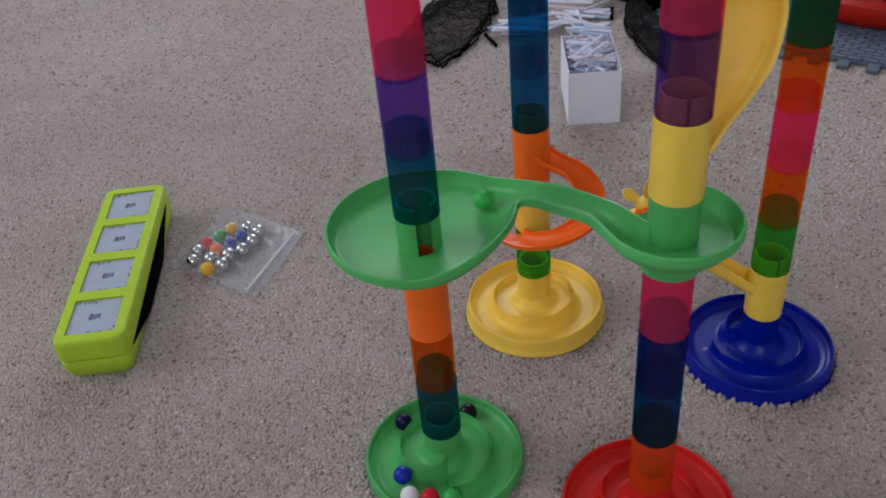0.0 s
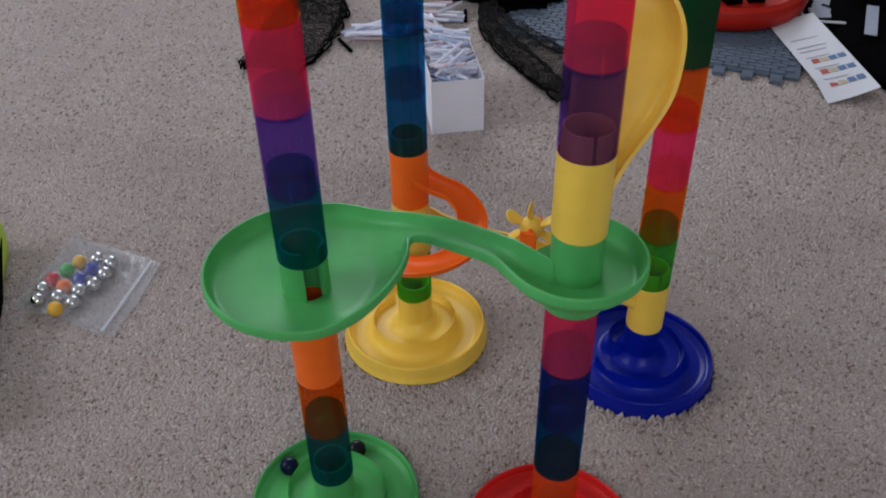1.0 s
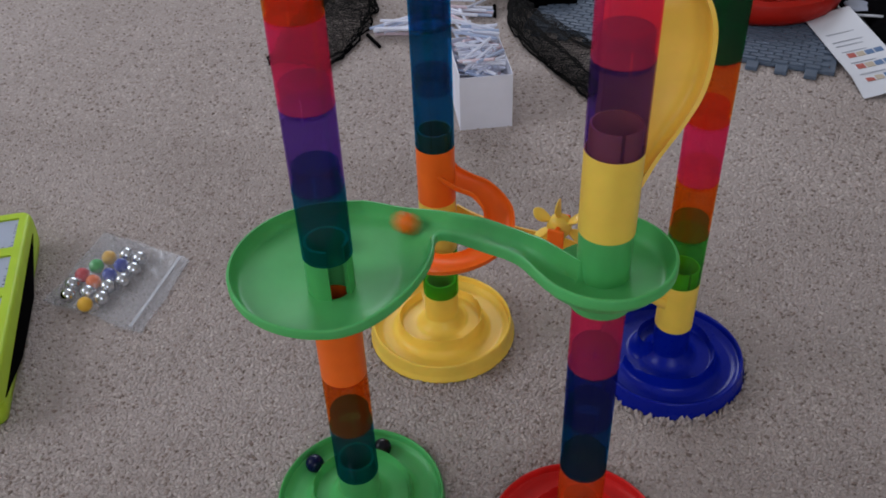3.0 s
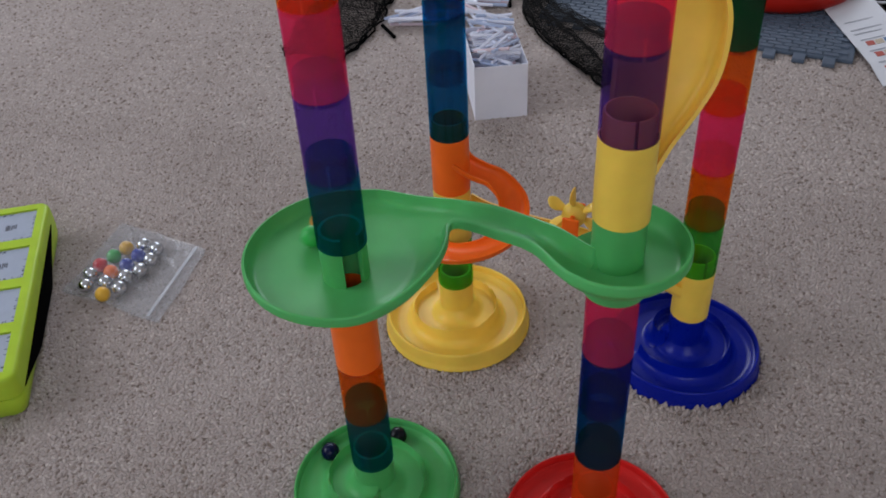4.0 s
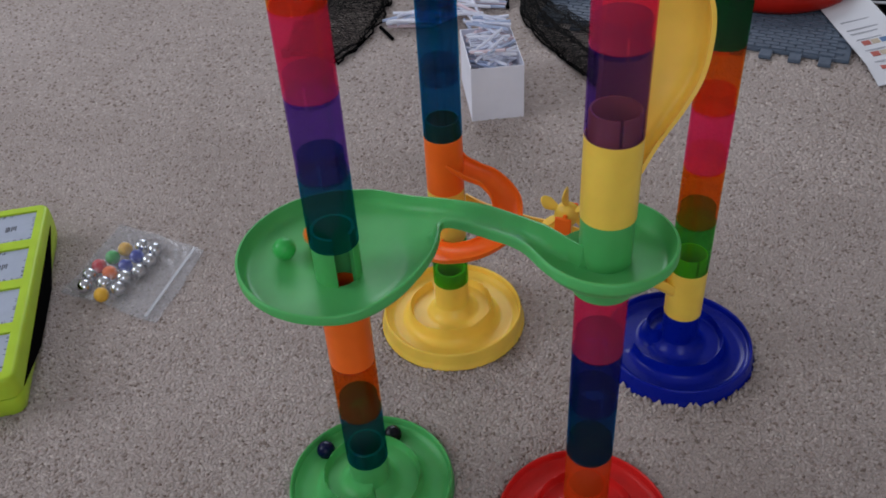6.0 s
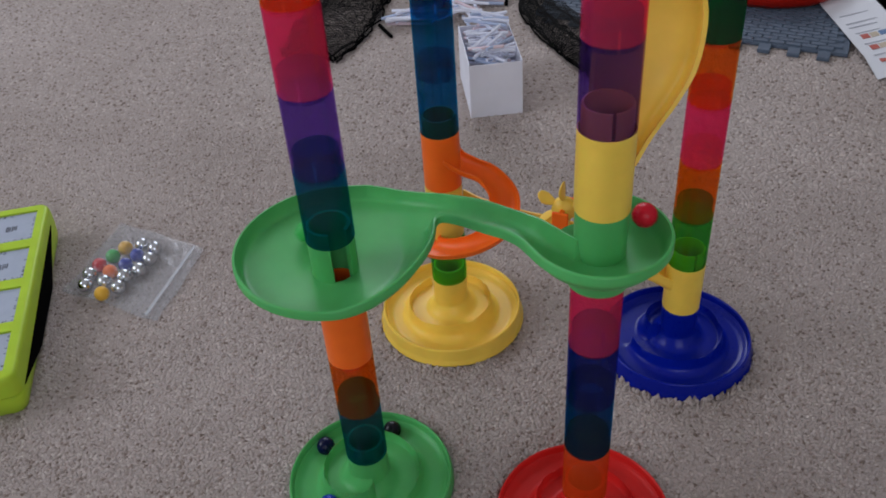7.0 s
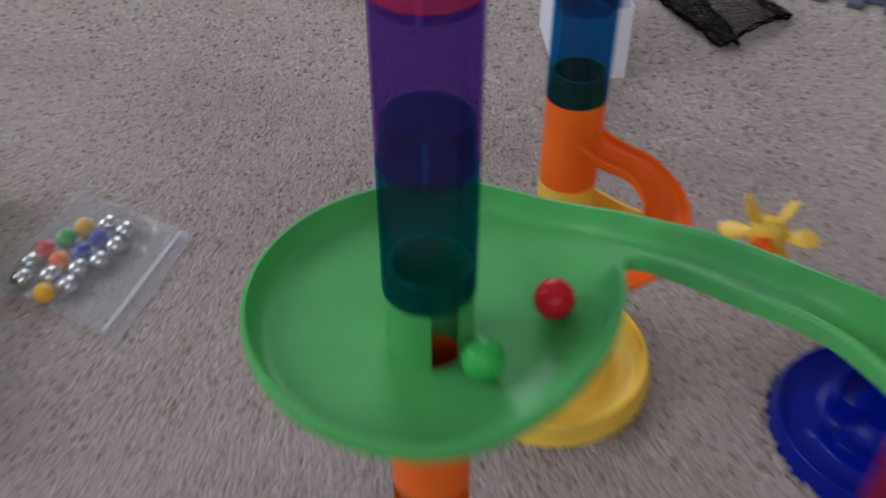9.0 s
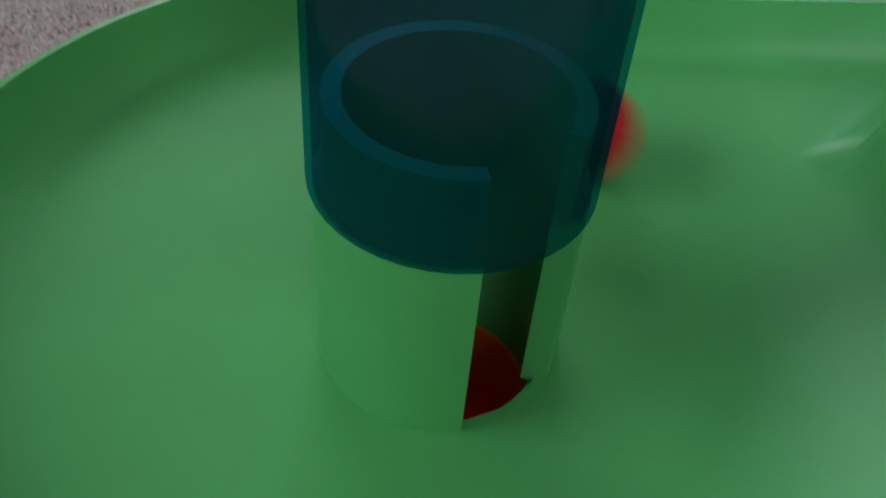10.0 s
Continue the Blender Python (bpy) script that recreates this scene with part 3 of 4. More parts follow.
def marble(color, at, label, material=None, group=""):
    key = color
    if key not in marble_mesh:
        bm = bmesh.new()
        bmesh.ops.create_uvsphere(bm, u_segments=28, v_segments=16, radius=MR)
        me = bpy.data.meshes.new("marble")
        bm.to_mesh(me)
        bm.free()
        me.materials.append(material or M_M[color])
        me.polygons.foreach_set("use_smooth", [True] * len(me.polygons))
        marble_mesh[key] = me
    ob = new("marble", marble_mesh[key])
    ob.location = at
    return tagged(ob, label, "marble", group)


rolling_green = marble("green", (0.03, 0.049, 0.2506), "glossy green plastic marble rolling in the tray")
rolling_orange = marble("orange", (0.165, 0.046, 0.5), "glossy orange plastic marble rolling down the run")
rolling_red = marble("red", (0.165, 0.046, 0.52), "glossy red plastic marble rolling down the run")
for color, x, y, z in (("blue", -0.0215, -0.0385, 0.0170), ("white", -0.0087, -0.0534, 0.0138), ("red", 0.0081, -0.0499, 0.0138), ("green", 0.0251, -0.0442, 0.0138), ("black", 0.0020, 0.0510, 0.0098), ("navy", -0.0485, 0.0215, 0.0098)):
    marble(color, (x, y, z + 0.004 - DROP), color + " plastic marble lying in the green base", group="marbles in the base")
BAGGED = [("steel", -0.3750, 0.1640), ("steel", -0.3805, 0.1816), ("steel", -0.3577, 0.1733), ("steel", -0.3379, 0.1685), ("steel", -0.3417, 0.1863), ("steel", -0.3316, 0.1990),
          ("steel", -0.3295, 0.2178), ("steel", -0.3325, 0.2360), ("steel", -0.3500, 0.2390), ("yellow", -0.3660, 0.2300), ("yellow", -0.3500, 0.1558), ("green", -0.3720, 0.2140),
          ("red", -0.3786, 0.1973), ("orange", -0.3607, 0.1895), ("blue", -0.3500, 0.2035), ("blue", -0.3462, 0.2210)]


def on_floor(x, y):
    """Plan position of what lies on the pile's surface."""
    return 0.200 + (x - 0.200) * 0.9873, -0.430 + (y + 0.430) * 0.9873


for color, x, y in BAGGED:
    what = "polished steel ball" if color == "steel" else color + " plastic marble"
    marble(color if color != "steel" else "steel", (x, y, 0.0098), what + " inside the clear bag", M_STEEL if color == "steel" else None, "marbles in the bag")


# ---- clear zip bag ----
def bag():
    ob = thing("zip_bag", "clear plastic zip bag half full of marbles on carpet", "plastic bag")
    P = [Vector(p) for p in ((-0.401, 0.159), (-0.277, 0.136), (-0.281, 0.254), (-0.402, 0.278))]
    N = 46
    verts, faces = [], []
    balls = [(x, y) for _, x, y in BAGGED]
    for side in (0, 1):
        for i in range(N + 1):
            for j in range(N + 1):
                u, v = i / N, j / N
                p = P[0] * (1 - u) * (1 - v) + P[1] * u * (1 - v) + P[2] * u * v + P[3] * (1 - u) * v
                edge = min(1.0, 9 * min(u, 1 - u, v, 1 - v))
                wob = 0.004 * noise.noise((p.x * 24, p.y * 24, 3)) * (1 - edge)
                z = 0.0022
                if side:
                    d = min(math.hypot(p.x - a, p.y - b) for a, b in balls)
                    z = 0.0040 + 0.0145 * max(0.0, 1 - max(0.0, d - 0.004) / 0.019) ** 1.3 * edge
                    z += 0.0016 * noise.noise((p.x * 30, p.y * 30, 7)) + 0.0013 * abs(noise.noise((p.x * 70 + p.y * 40, p.y * 25, 1))) * edge
                    z += 0.0020 * max(0.0, 1 - abs(u - 0.90) / 0.012)
                    z = max(z, 0.0028)
                verts.append((p.x + wob, p.y + wob * 0.7, z))
        off = side * (N + 1) ** 2
        for i in range(N):
            for j in range(N):
                a = off + i * (N + 1) + j
                q = (a, a + N + 1, a + N + 2, a + 1)
                faces.append(q if side else q[::-1])
    raw("film", verts, faces, M_FILM, ob, "thin clear plastic film")
    a, b = P[0].lerp(P[1], 0.9), P[3].lerp(P[2], 0.9)
    d = (b - a)
    o = part("zip_strip", box_bm(0, -0.0019, 0, d.length * 0.97, 0.0019, 0.0012, 0.0004), M_ZIP, ob, "ridged clear zip strip")
    o.matrix_local = pose(a.x, a.y, 0.0060, 0, 0, math.degrees(math.atan2(d.y, d.x)))


bag()


# ---- lime case with four panels ----
def round_loop(hx, hy, rad, z, k=6):
    """A rectangle with rounded corners, anticlockwise, at height z."""
    out = []
    for sx, sy, a0 in ((1, 1, 0), (-1, 1, 90), (-1, -1, 180), (1, -1, 270)):
        for i in range(k + 1):
            a = radians(a0 + 90 * i / k)
            out.append((sx * (hx - rad) + rad * math.cos(a), sy * (hy - rad) + rad * math.sin(a), z))
    return out


def stack(loops, cap_top=True):
    """Closes a pile of equal loops, from the top down, into one skin."""
    n = len(loops[0])
    verts = [p for q in loops for p in q]
    faces = [(a * n + i, (a + 1) * n + i, (a + 1) * n + (i + 1) % n, a * n + (i + 1) % n) for a in range(len(loops) - 1) for i in range(n)]
    if cap_top:
        faces.append(tuple(range(n)))
    faces.append(tuple(range(len(loops) * n - 1, (len(loops) - 1) * n - 1, -1)))
    return verts, faces


def lime_case():
    ang = math.degrees(math.atan2(0.250, -0.132))
    ob = thing("toy_case", "lime green plastic case with four grey panels on carpet", "plastic case", at=(-0.4278, 0.1076, 0), rz=ang)
    L, Wd = 0.278, 0.0717
    hl, hw = L / 2, Wd / 2
    low = [round_loop(hl - a, hw - a, 0.010, z) for a, z in ((0.004, 0.0236), (0.0012, 0.0230), (0.0005, 0.0215), (0.0012, 0.012), (0.004, 0.002), (0.007, -0.003))]
    sharp(fix_normals(raw("case_bottom", *stack(low), M_LIME, ob)), 50)
    # lid: a rounded frame with four sunk openings
    z0, z1 = 0.0242, 0.0480
    edge, bar = 0.0115, 0.0135
    span = (L - 2 * edge - 3 * bar - 0.002) / 4
    holes = [(-hl + edge + 0.001 + k * (span + bar), -hl + edge + 0.001 + k * (span + bar) + span) for k in range(4)]
    rings = [round_loop(hl - a, hw - a, 0.011 - a * 0.5, z) for a, z in ((0.0040, z1), (0.0022, z1 - 0.0005), (0.0010, z1 - 0.0020), (0.0002, z1 - 0.0060), (0.0, z0 + 0.0012), (0.0012, z0))]
    n = len(rings[0])
    pts = [Vector(p[:2]) for p in rings[0]]
    edges = [(i, (i + 1) % n) for i in range(n)]
    hy = hw - edge
    for x, x2 in holes:
        b = len(pts)
        pts += [Vector(p) for p in ((x, -hy), (x2, -hy), (x2, hy), (x, hy))]
        edges += [(b + i, b + (i + 1) % 4) for i in range(4)]
    vs, _, tris, _, _, _ = delaunay_2d_cdt(pts, edges, [], 1, 1e-6)
    skin_v, skin_f = stack(rings, False)
    b = len(skin_v)
    skin_v += [(v.x, v.y, z1) for v in vs]
    for t in tris:
        c = sum((vs[i] for i in t), Vector((0, 0))) / 3
        if not any(x < c.x < x2 and abs(c.y) < hy for x, x2 in holes):
            skin_f.append(tuple(b + i for i in t))
    for x, x2 in holes:
        b = len(skin_v)
        for z in (z1, z1 - 0.0034):
            skin_v += [(x, -hy, z), (x2, -hy, z), (x2, hy, z), (x, hy, z)]
        skin_f += [(b + i, b + (i + 1) % 4, b + 4 + (i + 1) % 4, b + 4 + i) for i in range(4)]
    lid = raw("case_lid", skin_v, skin_f, M_LIME, ob)
    bm = bmesh.new()
    bm.from_mesh(lid.data)
    bmesh.ops.remove_doubles(bm, verts=bm.verts, dist=1e-6)
    bmesh.ops.recalc_face_normals(bm, faces=bm.faces)
    bm.to_mesh(lid.data)
    bm.free()
    sharp(lid, 40)
    top = z1 - 0.0022
    for k, (x, x2) in enumerate(holes):
        p = part("panel", box_bm(x + 0.0003, -hy + 0.0003, z1 - 0.0040, x2 - 0.0003, hy - 0.0003, top), M_SCREEN, ob, "grey-blue rectangular panel with a dark mark")
        bm = bmesh.new()
        cx = (x + x2) / 2
        # a mark of thin strokes that cannot be read
        for dx, dy, w, h in ((-0.0045, 0.0050, 0.0090, 0.0010), (-0.0050, 0.0032, 0.0100, 0.0010), (-0.0040, 0.0014, 0.0075, 0.0010), (-0.0045, -0.0010, 0.0090, 0.0010), (-0.0020, -0.0030, 0.0060, 0.0010), (-0.0035, -0.0050, 0.0080, 0.0010)):
            box_bm(cx + dx, dy, top, cx + dx + w, dy + h, top + 0.0003, bm=bm)
        part("printed_mark", bm, M_INK, p, "dark printed mark")
        bm = bmesh.new()
        rnd = random.Random(40 + k)
        for _ in range(11):
            sx, sy = x2 - rnd.uniform(0.003, 0.006), rnd.uniform(0.0, hy - 0.002)
            box_bm(sx, sy, top, sx + 0.0030, sy + 0.0005, top + 0.0002, bm=bm)
        for _ in range(11):
            sx, sy = x + rnd.uniform(0.001, 0.003), rnd.uniform(-hy + 0.002, 0.006)
            box_bm(sx, sy, top, sx + 0.0028, sy + 0.0005, top + 0.0002, bm=bm)
        for _ in range(8):
            sx = rnd.uniform(x + 0.003, x2 - 0.004)
            box_bm(sx, -hy + 0.001, top, sx + 0.0006, -hy + 0.0035, top + 0.0002, bm=bm)
        tagged(part("scuffs", bm, M_INK, p, "dark scuffs along the panel edge"), kind="stuff")
    # black wedge painted as the shade where the lid gapes along one side
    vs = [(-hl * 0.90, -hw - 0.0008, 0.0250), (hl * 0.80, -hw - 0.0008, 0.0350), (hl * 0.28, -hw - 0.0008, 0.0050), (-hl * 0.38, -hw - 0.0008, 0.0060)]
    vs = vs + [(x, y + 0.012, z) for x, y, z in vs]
    raw("gap_shade", vs, [(0, 3, 2, 1), (4, 5, 6, 7), (0, 1, 5, 4), (1, 2, 6, 5), (2, 3, 7, 6), (3, 0, 4, 7)], M_BLACK, ob, "black wedge painted as the shade under the gaping lid", False)


lime_case()


# ---- white carton of plastic sticks ----
def rod(p, q, r, material, name, parent=None, seg=6):
    p, q = Vector(p), Vector(q)
    d = q - p
    bm = bmesh.new()
    bmesh.ops.create_cone(bm, cap_ends=True, segments=seg, radius1=r, radius2=r, depth=d.length)
    o = part(name, bm, material, parent)
    o.matrix_local = Matrix.Translation((p + q) / 2) @ d.to_track_quat("Z", "Y").to_matrix().to_4x4()
    return o


def carton():
    ang = math.degrees(math.atan2(0.025, 0.064))
    ob = thing("carton", "open white cardboard box packed with thin sticks", "box", at=(*on_floor(-0.062, 0.594), 0), rz=ang)
    w, d, h, t = 0.0690, 0.118, 0.076, 0.0012
    part("front_panel", box_bm(0, 0, 0, w, t, h, 0.0004, 1), M_CARD, ob)
    part("back_panel", box_bm(0, d - t, 0, w, d, h, 0.0004, 1), M_CARD, ob)
    part("side_panel", box_bm(0, t, 0, t, d - t, h * 1.02, 0.0003, 1), M_CARD, ob)
    part("side_panel", box_bm(w - t, t, 0, w, d - t, h * 1.02, 0.0003, 1), M_CARD, ob)
    part("bottom_panel", box_bm(t, t, 0.0005, w - t, d - t, 0.003), M_CARD, ob)
    rnd = random.Random(5)
    m = pose(*on_floor(-0.062, 0.594), 0, 0, 0, ang)
    mats = (M_STICK_W, M_STICK_W, M_STICK_W, M_STICK_P, M_STICK_B)

    def stick(p, q, r=0.0022):
        k = rnd.choice(mats)
        o = rod(p, q, r, k, "stick")
        shade = {M_STICK_W: "white", M_STICK_P: "pale pink", M_STICK_B: "pale blue"}[k]
        tagged(o, shade + " thin plastic stick in a tangled heap", "stick", "sticks of the heap")

    for i in range(96):
        y = 0.010 + rnd.random() * (d - 0.02)
        z = 0.026 + (i / 96) * 0.066 + 0.012 * (y / d)
        a = rnd.uniform(-1.1, 1.1)
        c = Vector((w / 2 + rnd.uniform(-0.012, 0.012), y, z))
        half = 0.028
        v = Vector((math.cos(a) * half, math.sin(a) * half * 0.9, rnd.uniform(-0.007, 0.007)))
        p, q = c - v, c + v
        for e in (p, q):
            e.y = min(max(e.y, 0.006), d - 0.006)
            e.x = min(max(e.x, 0.004), w - 0.004)
        stick(m @ p, m @ q)
    # loose sticks behind the carton: a fan beside the net and a tangle towards the cloth
    for i in range(11):
        p = Vector((rnd.uniform(-0.262, -0.240), rnd.uniform(0.822, 0.850), 0.005 + 0.0016 * i))
        a = rnd.uniform(0.05, 0.95)
        q = p + Vector((math.cos(a), math.sin(a), rnd.uniform(-0.03, 0.05))) * rnd.uniform(0.065, 0.095)
        stick(p, q, 0.0026)
    for i in range(18):
        c = Vector((rnd.uniform(-0.175, -0.118), rnd.uniform(0.835, 0.960), 0.006 + 0.0012 * i))
        a = rnd.choice((rnd.uniform(0.0, 0.5), rnd.uniform(0.9, 1.5), rnd.uniform(2.0, 2.8)))
        v = Vector((math.cos(a), math.sin(a), rnd.uniform(-0.06, 0.06))) * rnd.uniform(0.028, 0.045)
        stick(c - v, c + v, 0.0026)
    for y in (0.925, 0.935, 0.941):
        stick((-0.155, y - 0.006, 0.008), (-0.090, y, 0.007), 0.0026)


carton()
o = rod((-0.266, 0.822, 0.006), (-0.236, 0.790, 0.004), 0.0030, M_BLACK, "peg", seg=10)
tagged(o, "small black plastic peg lying by the sticks", "peg")
o = rod((-0.094, 0.962, 0.008), (-0.086, 0.927, 0.005), 0.0030, M_BLACK, "peg", seg=10)
tagged(o, "small black plastic peg lying by the sticks", "peg")


# ---- crumpled black nets and cloth ----
def heap(name, spine, radii, height, label, category, material, seed, nu=44, nv=18, rough=0.25, parent=None):
    """A crumpled soft heap: a half tube along a spine, folded by noise."""
    S = [Vector((*on_floor(*p), 0)) for p in spine]
    verts, faces = [], []
    for i in range(nu + 1):
        s = i / nu * (len(S) - 1)
        k = min(int(s), len(S) - 2)
        f = s - k
        c = S[k].lerp(S[k + 1], f)
        d = (S[k + 1] - S[k]).normalized()
        side = Vector((-d.y, d.x, 0))
        rad = radii[k] * (1 - f) + radii[k + 1] * f
        hh = height[k] * (1 - f) + height[k + 1] * f
        for j in range(nv + 1):
            a = math.pi * j / nv
            nz = 1 + rough * noise.noise((c.x * 16 + seed, c.y * 16, a * 2.2)) + rough * 0.6 * noise.noise((c.x * 50, c.y * 50 + seed, a * 5))
            p = c + side * (math.cos(a) * rad * nz)
            verts.append((p.x, p.y, 0.001 + max(0.0, math.sin(a)) ** 0.8 * hh * nz))
    for i in range(nu):
        for j in range(nv):
            a = i * (nv + 1) + j
            faces.append((a, a + nv + 1, a + nv + 2, a + 1))
    ob = raw(name, verts, faces, material, parent, label if parent else "")
    return ob if parent else tagged(ob, label, category)


def lattice(name, spine, radii, height, seed, parent, label="", nu=120, nv=36, r=0.00034):
    """Knotted net: thin crossing strands laid over a crumpled half tube along a spine."""
    S = [Vector((*on_floor(*p), 0)) for p in spine]

    def at(i, j):
        s = min(i / nu, 1.0) * (len(S) - 1)
        k = min(int(s), len(S) - 2)
        f = s - k
        c, d = S[k].lerp(S[k + 1], f), (S[k + 1] - S[k]).normalized()
        rad, hh = radii[k] * (1 - f) + radii[k + 1] * f, height[k] * (1 - f) + height[k + 1] * f
        a = math.pi * j / nv
        q = 1 + 0.22 * noise.noise((c.x * 16 + seed, c.y * 16, a * 2.2)) + 0.16 * noise.noise((c.x * 50, c.y * 50 + seed, a * 5))
        p = c + Vector((-d.y, d.x, 0)) * (math.cos(a) * rad * q)
        fold = 0.004 * noise.noise((p.x * 70, p.y * 70, seed))
        return Vector((p.x, p.y, max(0.002, 0.003 + max(0.0, math.sin(a)) ** 0.8 * hh * q + fold)))

    G = [[at(i, j) for j in range(nv + 1)] for i in range(nu + 1)]
    verts, faces = [], []

    def strand(p, q, w):
        d = (q - p)
        if d.length < 1e-6:
            return
        u = d.cross(Vector((0.3, 0.2, 1))).normalized() * w
        v = d.cross(u).normalized() * w
        b = len(verts)
        for e in (p, q):
            verts.extend((tuple(e + u), tuple(e - u * 0.5 + v * 0.87), tuple(e - u * 0.5 - v * 0.87)))
        faces.extend(((b, b + 1, b + 4, b + 3), (b + 1, b + 2, b + 5, b + 4), (b + 2, b, b + 3, b + 5)))

    for i in range(nu):
        for j in range(nv):
            if (i + j) % 2 == 0:
                strand(G[i][j], G[i + 1][j + 1], r)
            else:
                strand(G[i][j + 1], G[i + 1][j], r)
    tagged(raw(name, verts, faces, M_NET, parent, label, False), kind="stuff")
    verts, faces = [], []
    for j in (0, nv):
        for i in range(nu):
            strand(G[i][j] + Vector((0, 0, 0.002)), G[i + 1][j] + Vector((0, 0, 0.002)), 0.0017)
    for i in (0, nu):
        for j in range(nv):
            strand(G[i][j], G[i][j + 1], 0.0014)
    raw("binding", verts, faces, M_BLACK, parent, "black bound edge of the net", False)


net_a = thing("net", "crumpled black mesh net lying on carpet", "net")
NET_A = [(-0.345, 0.715), (-0.340, 0.78), (-0.340, 0.86), (-0.342, 0.93), (-0.345, 1.00)]
lattice("mesh_layer", NET_A, [0.045, 0.054, 0.060, 0.056, 0.030], [0.02, 0.032, 0.040, 0.040, 0.02], 2.0, net_a)
lattice("folded_layer", NET_A, [0.036, 0.044, 0.050, 0.046, 0.024], [0.012, 0.020, 0.028, 0.026, 0.012], 6.0, net_a, nu=96, nv=28)
lattice("folded_layer", NET_A, [0.040, 0.050, 0.056, 0.050, 0.026], [0.008, 0.012, 0.018, 0.016, 0.008], 11.0, net_a, nu=104, nv=30)
net_b = thing("net", "long crumpled black mesh net trailing on carpet", "net")
NET_B = [(-0.060, 0.995), (-0.036, 0.935), (0.004, 0.880), (0.046, 0.832), (0.095, 0.785), (0.130, 0.760)]
lattice("mesh_layer", NET_B, [0.016, 0.026, 0.034, 0.042, 0.056, 0.050], [0.02, 0.024, 0.024, 0.026, 0.02, 0.012], 9.0, net_b)
lattice("folded_layer", NET_B, [0.014, 0.022, 0.030, 0.040, 0.050, 0.044], [0.010, 0.014, 0.014, 0.014, 0.012, 0.008], 14.0, net_b, nu=100, nv=28)
lattice("folded_layer", [(-0.066, 0.990), (-0.048, 0.925), (-0.010, 0.862), (0.034, 0.812), (0.076, 0.755), (0.100, 0.71)], [0.010, 0.016, 0.020, 0.022, 0.018, 0.010], [0.018, 0.020, 0.018, 0.014, 0.012, 0.008], 21.0, net_b, nu=130, nv=18, r=0.0005)
heap("black_cloth", [(-0.230, 1.125), (-0.16, 1.105), (-0.09, 1.090), (-0.03, 1.080), (0.015, 1.115)], [0.05, 0.078, 0.085, 0.085, 0.05], [0.03, 0.05, 0.05, 0.045, 0.03], "crumpled black cloth lying beside the mat", "cloth", M_BLACK, 4.0, nu=90, nv=36, rough=0.45)


# ---- blue-grey interlocking mat ----
def floor_mat():
    ang = 171.0
    ob = thing("play_mat", "blue-grey interlocking plastic play mat with toothed edges", "mat", at=(0.420, 0.826, 0.001), rz=ang + 180)
    L, D = 0.46, 0.36
    part("sheet", box_bm(-L, 0.0, 0, 0, D, 0.006, 0.001, 1), M_MAT, ob)
    bm = bmesh.new()
    k = 0
    for r in range(int(D / 0.0105)):
        y = 0.002 + r * 0.0105
        off = (r % 2) * 0.011
        for c in range(int(L / 0.022)):
            x = -L + 0.002 + c * 0.022 + off
            if x + 0.0195 > -0.001:
                continue
            box_bm(x, y, 0.0058, x + 0.0195, y + 0.0082, 0.0085, bm=bm)
    tagged(part("ribs", bm, M_MAT, ob), kind="stuff")
    x = -0.022
    while x > -L:
        part("tooth", box_bm(x - 0.017, -0.021, 0.0002, x, -0.0002, 0.0062, 0.001, 1), M_MAT, ob)
        x -= 0.040


floor_mat()


# ---- red round toy tray with blocks on it ----
def red_tray():
    ob = thing("round_tray", "red round plastic tray with a thick rolled rim", "toy tray", at=(0.313, 1.074, 0.0096))
    prof = [(0.0, 0.0), (0.118, 0.0), (0.130, 0.010), (0.134, 0.024), (0.130, 0.036), (0.120, 0.040), (0.110, 0.034), (0.100, 0.018), (0.086, 0.010), (0.0, 0.010)]
    sharp(raw("dish", *lathe(prof, 56), M_TRAY_RED, ob), 40)
    for k, (x, y, a) in enumerate(((0.041, -0.045, 12), (0.004, -0.060, 30))):
        b = thing("toy_block", "dark grey plastic block on the red tray" if k else "black and white plastic block on the red tray", "toy block", at=(0.3234 + x, 1.1102 + y, 0.0198), rz=a)
        part("block_body", box_bm(-0.014, -0.012, 0, 0.014, 0.012, 0.026, 0.002), M_BLACK, b)
        if not k:
            part("block_plate", box_bm(-0.011, -0.0145, 0.012, 0.011, -0.0122, 0.025, 0.0005, 1), M_PAPER, b)


red_tray()


